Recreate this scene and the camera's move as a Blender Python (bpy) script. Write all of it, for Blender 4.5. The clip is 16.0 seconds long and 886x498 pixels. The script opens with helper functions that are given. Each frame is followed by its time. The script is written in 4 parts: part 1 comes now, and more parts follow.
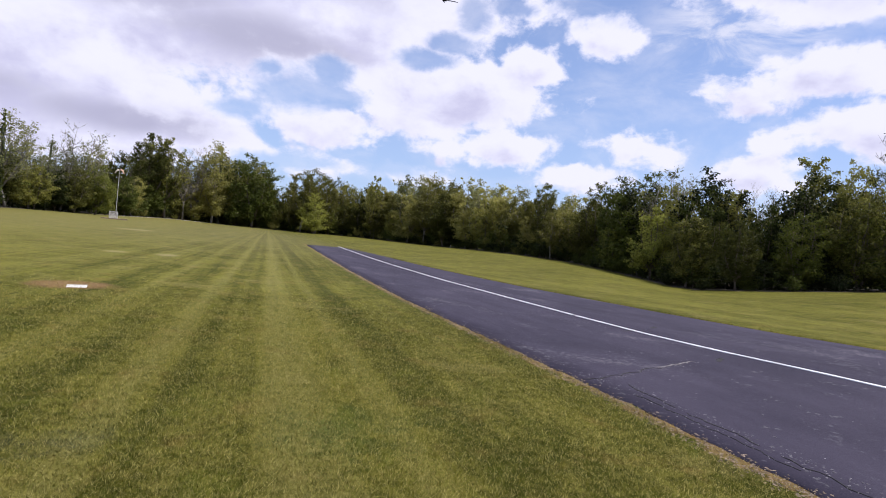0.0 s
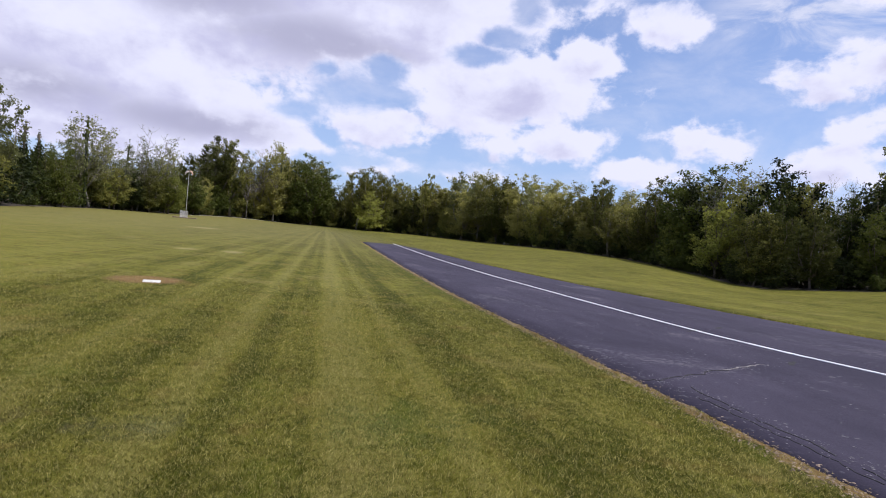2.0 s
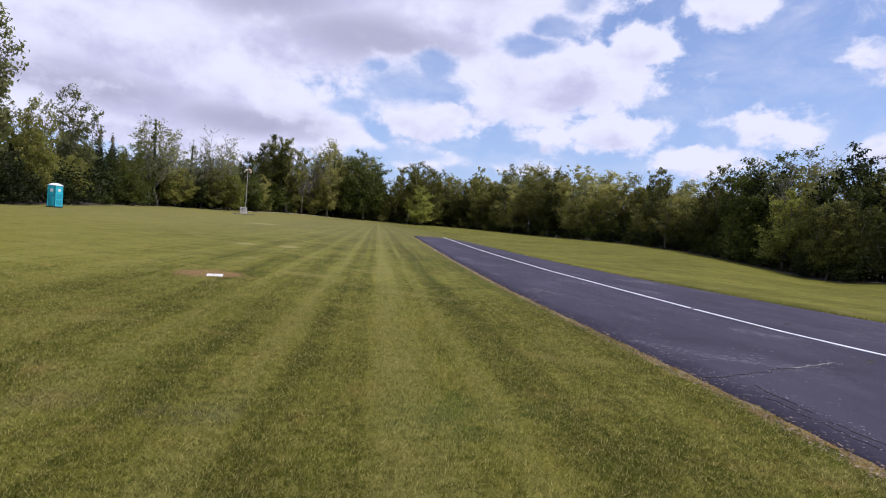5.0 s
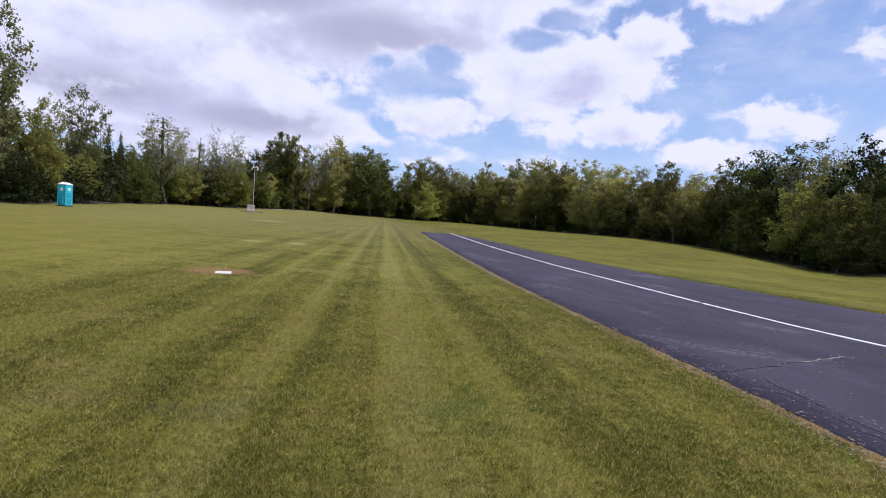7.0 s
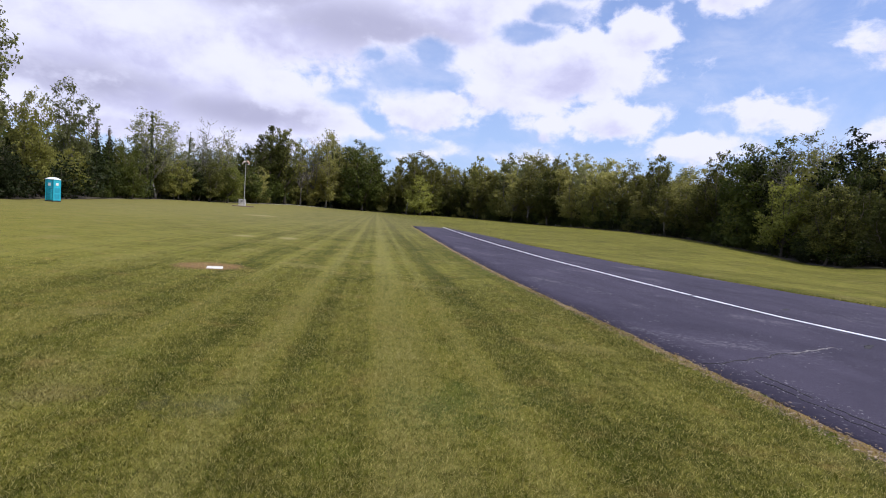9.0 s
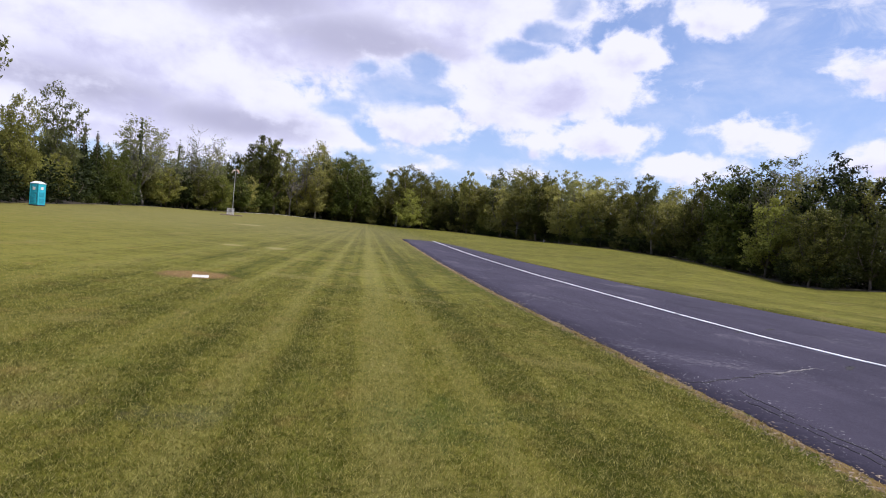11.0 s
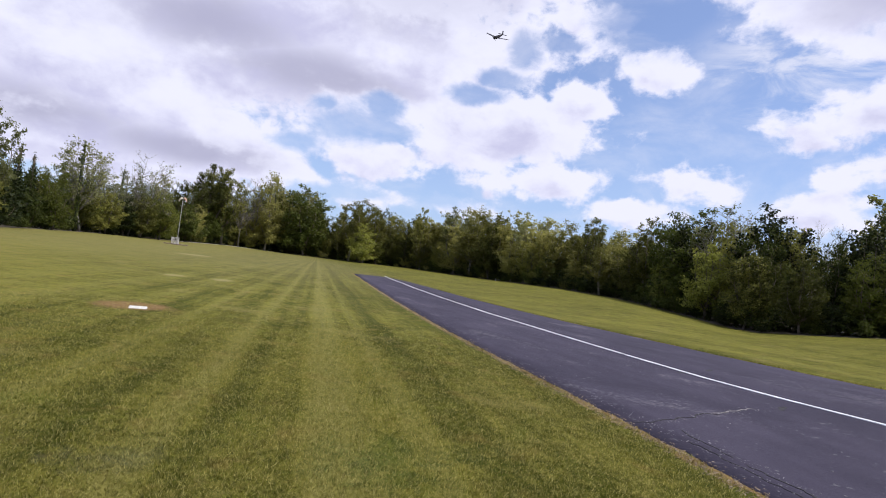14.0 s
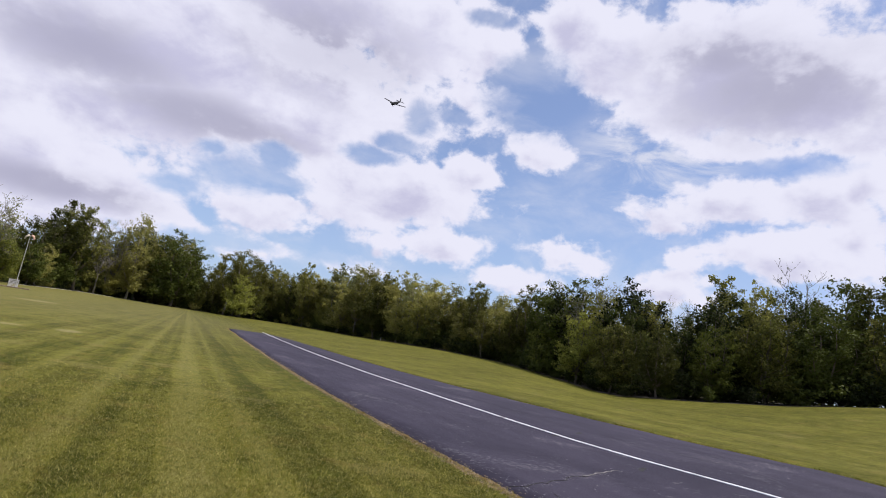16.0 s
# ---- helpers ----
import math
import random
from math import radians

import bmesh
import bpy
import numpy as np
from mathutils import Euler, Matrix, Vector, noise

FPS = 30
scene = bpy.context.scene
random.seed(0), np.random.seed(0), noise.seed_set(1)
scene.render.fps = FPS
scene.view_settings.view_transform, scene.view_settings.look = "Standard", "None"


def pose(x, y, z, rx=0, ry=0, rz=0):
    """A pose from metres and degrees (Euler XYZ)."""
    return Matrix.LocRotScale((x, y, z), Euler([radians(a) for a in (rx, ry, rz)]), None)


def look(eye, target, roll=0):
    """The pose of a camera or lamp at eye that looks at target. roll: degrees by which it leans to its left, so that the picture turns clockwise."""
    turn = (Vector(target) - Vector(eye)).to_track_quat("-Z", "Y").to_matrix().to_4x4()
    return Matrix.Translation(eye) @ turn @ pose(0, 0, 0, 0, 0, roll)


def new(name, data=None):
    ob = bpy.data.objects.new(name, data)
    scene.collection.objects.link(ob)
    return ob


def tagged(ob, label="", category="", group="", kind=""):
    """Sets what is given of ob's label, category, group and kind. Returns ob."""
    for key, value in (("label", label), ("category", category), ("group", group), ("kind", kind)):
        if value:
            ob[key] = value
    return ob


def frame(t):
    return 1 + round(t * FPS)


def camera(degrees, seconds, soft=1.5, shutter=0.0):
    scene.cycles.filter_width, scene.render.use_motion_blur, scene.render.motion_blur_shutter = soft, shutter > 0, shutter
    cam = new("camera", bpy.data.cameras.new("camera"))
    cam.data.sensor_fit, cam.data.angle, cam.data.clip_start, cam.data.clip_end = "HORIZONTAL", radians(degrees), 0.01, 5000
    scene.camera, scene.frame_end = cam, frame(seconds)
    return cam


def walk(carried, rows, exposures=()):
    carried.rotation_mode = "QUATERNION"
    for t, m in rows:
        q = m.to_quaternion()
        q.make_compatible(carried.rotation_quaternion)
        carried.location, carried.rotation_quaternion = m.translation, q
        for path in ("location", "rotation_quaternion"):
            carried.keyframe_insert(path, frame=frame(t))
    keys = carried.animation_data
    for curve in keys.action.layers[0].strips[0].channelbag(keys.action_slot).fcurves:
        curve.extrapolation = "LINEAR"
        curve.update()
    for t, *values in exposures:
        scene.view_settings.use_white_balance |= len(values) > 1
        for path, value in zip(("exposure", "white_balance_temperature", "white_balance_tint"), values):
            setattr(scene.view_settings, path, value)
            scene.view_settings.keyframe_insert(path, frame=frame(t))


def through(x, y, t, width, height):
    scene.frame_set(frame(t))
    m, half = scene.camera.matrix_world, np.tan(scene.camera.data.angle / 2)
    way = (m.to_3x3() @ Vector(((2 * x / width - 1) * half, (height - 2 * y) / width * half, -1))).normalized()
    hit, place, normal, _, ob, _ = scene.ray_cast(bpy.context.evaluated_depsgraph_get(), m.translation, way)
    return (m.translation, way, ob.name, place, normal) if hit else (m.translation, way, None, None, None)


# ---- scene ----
# ---------------------------------------------------------------- camera
# Someone stands beside a model-aircraft runway and turns the head; the eye stays where it is.
EYE = 1.8
cam = camera(80.26, 16.0, soft=1.0)
# seconds, yaw, pitch, lean to the right
ROWS = [
    (0.0, -21.06, -1.02, -5.74),
    (0.5, -19.23, -1.23, -5.72),
    (1.0, -17.99, -1.71, -5.57),
    (1.5, -16.57, -1.74, -5.38),
    (2.0, -15.27, -1.92, -5.55),
    (2.5, -13.79, -2.28, -5.05),
    (3.0, -12.99, -2.02, -5.65),
    (3.5, -11.36, -2.47, -5.45),
    (4.0, -11.03, -2.24, -5.67),
    (4.5, -10.42, -2.74, -5.36),
    (7.0, -9.13, -3.64, -4.48),
    (7.5, -9.10, -4.08, -5.15),
    (8.0, -9.44, -4.48, -4.97),
    (8.5, -9.68, -4.25, -4.46),
    (9.0, -9.98, -4.22, -4.30),
    (11.5, -11.76, -1.19, -6.25),
    (12.0, -12.73, 0.53, -6.83),
    (12.5, -13.52, 0.60, -7.10),
    (13.0, -14.04, 0.87, -6.60),
    (13.5, -14.60, 1.36, -6.71),
    (14.0, -15.72, 1.88, -7.21),
    (14.5, -16.60, 2.52, -6.77),
    (15.0, -17.72, 3.48, -6.54),
    (15.5, -20.90, 5.16, -7.46),
    (16.0, -26.86, 9.99, -9.15),
]
walk(cam, [(t, pose(0, 0, EYE, 90 + pitch, 0, yaw) @ pose(0, 0, 0, 0, 0, -lean)) for t, yaw, pitch, lean in ROWS],
     [(0.0, 0.05, 6500, 12), (3.0, -0.07, 6300, 12), (5.5, -0.07, 6280, 13), (8.0, 0.02, 6230, 13), (9.5, 0.04, 6250, 13), (12.5, 0.10, 6500, 12), (14.0, 0.02, 6500, 10), (16.0, -0.10, 6700, 9)])

# ---------------------------------------------------------------- sun and sky
SUN_AZ, SUN_EL = 120.0, 60.0          # degrees clockwise from the runway's direction, and above the horizon
scene.view_settings.exposure = 0.0

sun = new("sun", bpy.data.lights.new("sun", "SUN"))
sun.data.energy, sun.data.angle, sun.data.color = 5.0, radians(0.6), (1.0, 0.95, 0.87)
sun.matrix_world = look((math.sin(radians(SUN_AZ)) * 300, math.cos(radians(SUN_AZ)) * 300, math.tan(radians(SUN_EL)) * 300), (0, 0, 0))


class Nodes:
    """Short hand for wiring a node tree."""

    def __init__(self, tree):
        self.tree = tree

    def add(self, kind, **sets):
        node = self.tree.nodes.new(kind)
        for key, value in sets.items():
            setattr(node, key, value)
        return node

    def put(self, socket, value):
        if isinstance(value, bpy.types.NodeSocket):
            self.tree.links.new(value, socket)
        elif value is not None:
            socket.default_value = value

    def math(self, op, a, b=None, c=None, clamp=False):
        node = self.add("ShaderNodeMath", operation=op, use_clamp=clamp)
        for i, v in enumerate((a, b, c)):
            self.put(node.inputs[i], v)
        return node.outputs[0]

    def vec(self, op, a, b=None):
        node = self.add("ShaderNodeVectorMath", operation=op)
        self.put(node.inputs[0], a)
        if b is not None:
            self.put(node.inputs[3 if op == "SCALE" else 1], b)
        return node.outputs["Value" if op in ("LENGTH", "DOT_PRODUCT", "DISTANCE") else "Vector"]

    def noise(self, at, scale, detail=4.0, rough=0.55, warp=0.0):
        node = self.add("ShaderNodeTexNoise")
        self.put(node.inputs["Vector"], at)
        node.inputs["Scale"].default_value = scale
        node.inputs["Detail"].default_value = detail
        node.inputs["Roughness"].default_value = rough
        node.inputs["Distortion"].default_value = warp
        return node.outputs["Fac"]

    def step(self, value, low, high, to_low=0.0, to_high=1.0):
        node = self.add("ShaderNodeMapRange", interpolation_type="SMOOTHSTEP")
        for i, v in enumerate((value, low, high, to_low, to_high)):
            self.put(node.inputs[i], v)
        return node.outputs[0]

    def mix(self, fac, a, b, blend="MIX"):
        node = self.add("ShaderNodeMix", data_type="RGBA", blend_type=blend)
        self.put(node.inputs[0], fac)
        for socket, v in ((node.inputs[6], a), (node.inputs[7], b)):
            self.put(socket, (*v, 1.0) if isinstance(v, tuple) else v)
        return node.outputs[2]


# Clouds, as azimuth, elevation, half width, half height in degrees: the broad grey banks, the white heaps, the blue gaps between them, and where a bank is thickest
BANKS = [
    (-5.0, 22.0, 29.0, 9.7), (-11.0, 9.2, 11.2, 3.2), (12.0, 18.9, 5.5, 2.2), (20.5, 31.6, 9.9, 4.3), (-22.8, 13.2, 13.2, 4.3), (-6.2, 17.7, 11.5, 4.0), (-16.9, 9.8, 14.5, 4.7), (-38.0, 12.0, 14.0, 8.0), (-3.2, 7.4, 8.6, 1.5), (-20.0, 6.8, 15.0, 2.4),
    (43.3, 31.4, 6.5, 3.8), (38.8, 34.4, 4.6, 2.6), (54.5, 29.6, 12.2, 6.6), (64.0, 27.1, 11.5, 5.0), (78.0, 26.0, 12.0, 6.0), (2.0, 33.0, 24.0, 5.0),
]
HEAPS = [
    (6.7, 10.6, 6.5, 2.0), (21.8, 15.4, 10.0, 3.4), (28.3, 18.6, 4.1, 2.1), (16.2, 12.8, 5.9, 2.1), (28.7, 31.4, 3.3, 2.2), (27.7, 26.4, 3.4, 1.4), (31.7, 26.3, 1.5, 1.3), (28.9, 23.8, 2.7, 0.8), (35.9, 22.0, 3.2, 1.8),
    (26.8, 10.4, 4.7, 2.1), (20.0, 9.5, 2.4, 1.1), (40.5, 11.2, 3.6, 1.4), (34.6, 7.6, 3.3, 1.2), (50.8, 9.1, 3.7, 1.5), (52.3, 11.7, 1.9, 1.2), (6.5, 6.4, 4.7, 0.7), (16.6, 6.5, 3.6, 0.7),
]
EAST_HEAPS = [
    (55.6, 22.5, 4.4, 1.2), (61.5, 22.3, 1.8, 0.7), (50.4, 16.1, 3.9, 1.8), (56.6, 17.5, 5.9, 2.1), (63.8, 18.0, 4.1, 2.4), (67.0, 19.4, 2.3, 2.2), (61.2, 12.7, 7.5, 2.4), (66.3, 15.0, 2.3, 2.0), (73.0, 17.0, 5.0, 3.0),
]
GAPS = [
    (3.6, 13.8, 3.4, 1.9), (7.3, 15.8, 1.9, 1.5), (7.9, 13.6, 2.8, 1.1), (1.1, 15.2, 1.5, 0.9), (-1.2, 10.9, 2.6, 1.0), (16.9, 18.5, 3.1, 0.9), (19.9, 20.3, 2.3, 0.9), (22.0, 23.0, 1.9, 1.6), (25.7, 23.9, 2.2, 0.7), (14.5, 7.4, 4.3, 1.4), (4.2, 6.6, 4.9, 0.7), (34.8, 27.3, 4.7, 3.4), (28.2, 34.0, 2.7, 0.7), (60.0, 20.6, 4.6, 0.9),
]
THICK = [
    (9.5, 28.0, 10.0, 5.0), (0.5, 17.8, 11.0, 2.4), (-11.0, 20.5, 9.0, 3.0), (60.5, 28.0, 11.0, 5.0), (-10.5, 8.2, 9.0, 1.6), (-25.0, 9.0, 9.0, 2.0), (54.0, 31.0, 8.0, 3.0),
]


def cloud_field():
    """A node group: from azimuth and elevation (degrees) and the plain direction to how deep in cloud that spot lies, in degrees (above 0: cloud), its bulk, and how open a gap is there."""
    tree = bpy.data.node_groups.new("cloud_field", "ShaderNodeTree")
    tree.interface.new_socket("Spot", in_out="INPUT", socket_type="NodeSocketVector")
    tree.interface.new_socket("Way", in_out="INPUT", socket_type="NodeSocketVector")
    tree.interface.new_socket("Depth", in_out="OUTPUT", socket_type="NodeSocketFloat")
    tree.interface.new_socket("Bulk", in_out="OUTPUT", socket_type="NodeSocketFloat")
    tree.interface.new_socket("Gap", in_out="OUTPUT", socket_type="NodeSocketFloat")
    n = Nodes(tree)
    inp, out = n.add("NodeGroupInput"), n.add("NodeGroupOutput")
    spot, way = inp.outputs[0], inp.outputs[1]

    # ragged outlines: the spot is shifted by swirls of three sizes
    def swirl(scale, reach):
        node = n.add("ShaderNodeTexNoise")
        n.put(node.inputs["Vector"], way)
        node.inputs["Scale"].default_value, node.inputs["Detail"].default_value = scale, 3.0
        return n.vec("MULTIPLY", n.vec("SUBTRACT", node.outputs["Color"], (0.5, 0.5, 0.5)), (reach, reach * 0.6, 0))

    near = n.vec("ADD", spot, n.vec("ADD", swirl(24.0, 1.8), swirl(60.0, 0.9)))
    spot = n.vec("ADD", spot, n.vec("ADD", n.vec("ADD", swirl(7.0, 3.0), swirl(20.0, 3.4)), swirl(52.0, 1.1)))

    def lobe(az, el, wide, high):
        away = n.vec("LENGTH", n.vec("MULTIPLY", n.vec("SUBTRACT", spot, (az, el, 0)), (1 / wide, 1 / high, 0)))
        return n.math("MULTIPLY", n.math("SUBTRACT", 1.0, away), min(high * 1.15, 3.4))

    body = None
    for row in BANKS + HEAPS + EAST_HEAPS:
        inside = lobe(*row)
        body = inside if body is None else n.math("SMOOTH_MAX", body, inside, 0.35)
    torn = n.noise(n.vec("MULTIPLY", way, (1.0, 1.0, 1.5)), 11.0, 8, 0.66, 0.3)
    gap = None
    for az, el, wide, high in GAPS:
        away = n.vec("LENGTH", n.vec("MULTIPLY", n.vec("SUBTRACT", near, (az, el, 0)), (1 / wide, 1 / high, 0)))
        gap = away if gap is None else n.math("SMOOTH_MIN", gap, away, 0.25)
    gap = n.math("ADD", gap, n.math("MULTIPLY", n.math("SUBTRACT", torn, 0.5), 1.9))
    # the rest of the sky has scattered cloud too
    wild = n.noise(n.vec("MULTIPLY", way, (1.0, 1.0, 2.2)), 2.6, 3)
    sides = n.step(n.vec("LENGTH", n.vec("MULTIPLY", n.vec("SUBTRACT", spot, (17, 14, 0)), (1 / 66, 1 / 30, 0))), 0.9, 1.15)
    wild = n.math("MULTIPLY", n.math("SUBTRACT", wild, 0.52), n.math("MULTIPLY", sides, 14.0))
    body = n.math("MAXIMUM", body, n.math("SUBTRACT", wild, n.math("MULTIPLY", n.math("SUBTRACT", 1.0, sides), 9.0)))
    billow = n.noise(n.vec("MULTIPLY", way, (1.0, 1.0, 1.4)), 17.0, 9, 0.60, 0.15)
    big = n.noise(n.vec("MULTIPLY", way, (1.0, 1.0, 1.8)), 6.0, 3, 0.5)
    rough = n.math("ADD", n.math("MULTIPLY", n.math("SUBTRACT", billow, 0.5), 4.6), n.math("MULTIPLY", n.math("SUBTRACT", big, 0.5), 1.8))
    n.put(out.inputs[0], n.math("ADD", n.math("ADD", body, 0.38), rough))
    n.put(out.inputs[2], n.step(gap, 0.55, 1.55, 0.88, 0.0))
    n.put(out.inputs[1], n.math("ADD", body, n.math("MULTIPLY", n.math("SUBTRACT", n.noise(n.vec("MULTIPLY", way, (1.0, 1.0, 1.5)), 13.0, 5, 0.55), 0.5), 5.5)))
    return tree


def make_world():
    world = bpy.data.worlds.new("sky")
    world.use_nodes = True
    scene.world = world
    world.node_tree.nodes.clear()
    n = Nodes(world.node_tree)
    way = n.add("ShaderNodeTexCoord").outputs["Generated"]
    axes = n.add("ShaderNodeSeparateXYZ")
    n.put(axes.inputs[0], way)
    az = n.math("MULTIPLY", n.math("ARCTAN2", axes.outputs[0], axes.outputs[1]), 180 / math.pi)
    el = n.math("MULTIPLY", n.math("ARCSINE", axes.outputs[2]), 180 / math.pi)
    spot = n.add("ShaderNodeCombineXYZ")
    n.put(spot.inputs[0], az), n.put(spot.inputs[1], el)
    field = cloud_field()
    here, sunward = n.add("ShaderNodeGroup", node_tree=field), n.add("ShaderNodeGroup", node_tree=field)
    n.put(here.inputs[0], spot.outputs[0]), n.put(here.inputs[1], way)
    n.put(sunward.inputs[0], n.vec("ADD", spot.outputs[0], (0.7, 1.3, 0))), n.put(sunward.inputs[1], n.vec("ADD", way, (0.009, 0.0, 0.022)))
    cover = n.math("MULTIPLY", n.step(here.outputs[0], -0.40, 0.75), n.math("SUBTRACT", 1.0, here.outputs[2]))
    # the tops are sunlit, the bases and the thick banks grey
    shade = n.step(sunward.outputs[1], 0.3, 3.0)
    lump = n.noise(n.vec("MULTIPLY", way, (1.0, 1.0, 1.7)), 9.0, 7, 0.58, 0.3)
    shade = n.math("MULTIPLY", shade, n.step(lump, 0.32, 0.62, 0.35, 1.0))
    thick = None
    for row in THICK:
        away = n.vec("LENGTH", n.vec("MULTIPLY", n.vec("SUBTRACT", spot.outputs[0], (row[0], row[1], 0)), (1 / row[2], 1 / row[3], 0)))
        away = n.step(n.math("ADD", away, n.math("MULTIPLY", n.math("SUBTRACT", lump, 0.5), 1.6)), 0.2, 1.35, 1.0, 0.0)
        thick = away if thick is None else n.math("MAXIMUM", thick, away)
    cloud = n.mix(shade, (0.87, 0.88, 1.06), (0.60, 0.60, 0.83))
    cloud = n.mix(n.math("MULTIPLY", thick, n.step(shade, 0.0, 0.45, 0.35, 0.85)), cloud, (0.45, 0.45, 0.62))
    sky = n.add("ShaderNodeTexSky", sky_type="NISHITA", sun_disc=False, sun_elevation=radians(SUN_EL), sun_rotation=radians(SUN_AZ))
    sky.air_density, sky.dust_density, sky.ozone_density = 1.0, 1.0, 1.5
    blue = n.vec("MULTIPLY", sky.outputs[0], (0.108, 0.114, 0.153))
    veil = n.step(el, 0.0, 28.0, 0.52, 0.24)
    blue = n.mix(veil, blue, (0.54, 0.71, 1.0))
    # thin torn cloud high over the runway's right
    wisp = n.vec("LENGTH", n.vec("MULTIPLY", n.vec("SUBTRACT", spot.outputs[0], (48.0, 21.5, 0)), (1 / 11.0, 1 / 6.0, 0)))
    torn = n.noise(n.vec("MULTIPLY", way, (1.0, 1.0, 2.6)), 8.0, 8, 0.62, 0.6)
    wisp = n.math("MULTIPLY", n.step(wisp, 0.3, 1.1, 1.0, 0.0), n.step(torn, 0.36, 0.62))
    haze = n.math("MULTIPLY", n.step(n.noise(n.vec("MULTIPLY", way, (1.0, 1.0, 1.8)), 6.0, 7, 0.6, 0.4), 0.42, 0.74), 0.34)
    blue = n.mix(n.math("MAXIMUM", n.math("MULTIPLY", wisp, 0.72), haze), blue, (0.86, 0.87, 1.0))
    colour = n.mix(cover, blue, cloud)
    back = n.add("ShaderNodeBackground")
    n.put(back.inputs[0], colour)
    back.inputs[1].default_value = 1.0
    n.put(n.add("ShaderNodeOutputWorld").inputs[0], back.outputs[0])


make_world()

# ---------------------------------------------------------------- materials
RUNWAY_L, RUNWAY_R, LINE_X = 4.6, 14.5, 9.4
SPLAY = 0.015                         # the near edge of the asphalt draws in a little along its length


def material(name):
    m = bpy.data.materials.new(name)
    m.use_nodes = True
    m.node_tree.nodes.clear()
    n = Nodes(m.node_tree)
    bsdf = n.add("ShaderNodeBsdfPrincipled")
    out = n.add("ShaderNodeOutputMaterial")
    n.put(out.inputs[0], bsdf.outputs[0])
    return m, n, bsdf, out


def plain(name, colour, rough=0.6, metal=0.0, vary=0.15, scale=6.0, bump=0.0):
    """A plain surface with mottling at two scales."""
    m, n, bsdf, _ = material(name)
    at = n.add("ShaderNodeTexCoord").outputs["Object"]
    grain = n.math("ADD", n.math("MULTIPLY", n.noise(at, scale, 4), 0.6), n.math("MULTIPLY", n.noise(at, scale * 7, 3), 0.4))
    dark = tuple(c * (1 - vary * 1.6) for c in colour)
    light = tuple(min(1.0, c * (1 + vary)) for c in colour)
    n.put(bsdf.inputs["Base Color"], n.mix(n.step(grain, 0.3, 0.7), dark, light))
    bsdf.inputs["Roughness"].default_value, bsdf.inputs["Metallic"].default_value = rough, metal
    if bump:
        b = n.add("ShaderNodeBump")
        b.inputs["Strength"].default_value, b.inputs["Distance"].default_value = bump, 0.02
        n.put(b.inputs["Height"], grain), n.put(bsdf.inputs["Normal"], b.outputs[0])
    return m


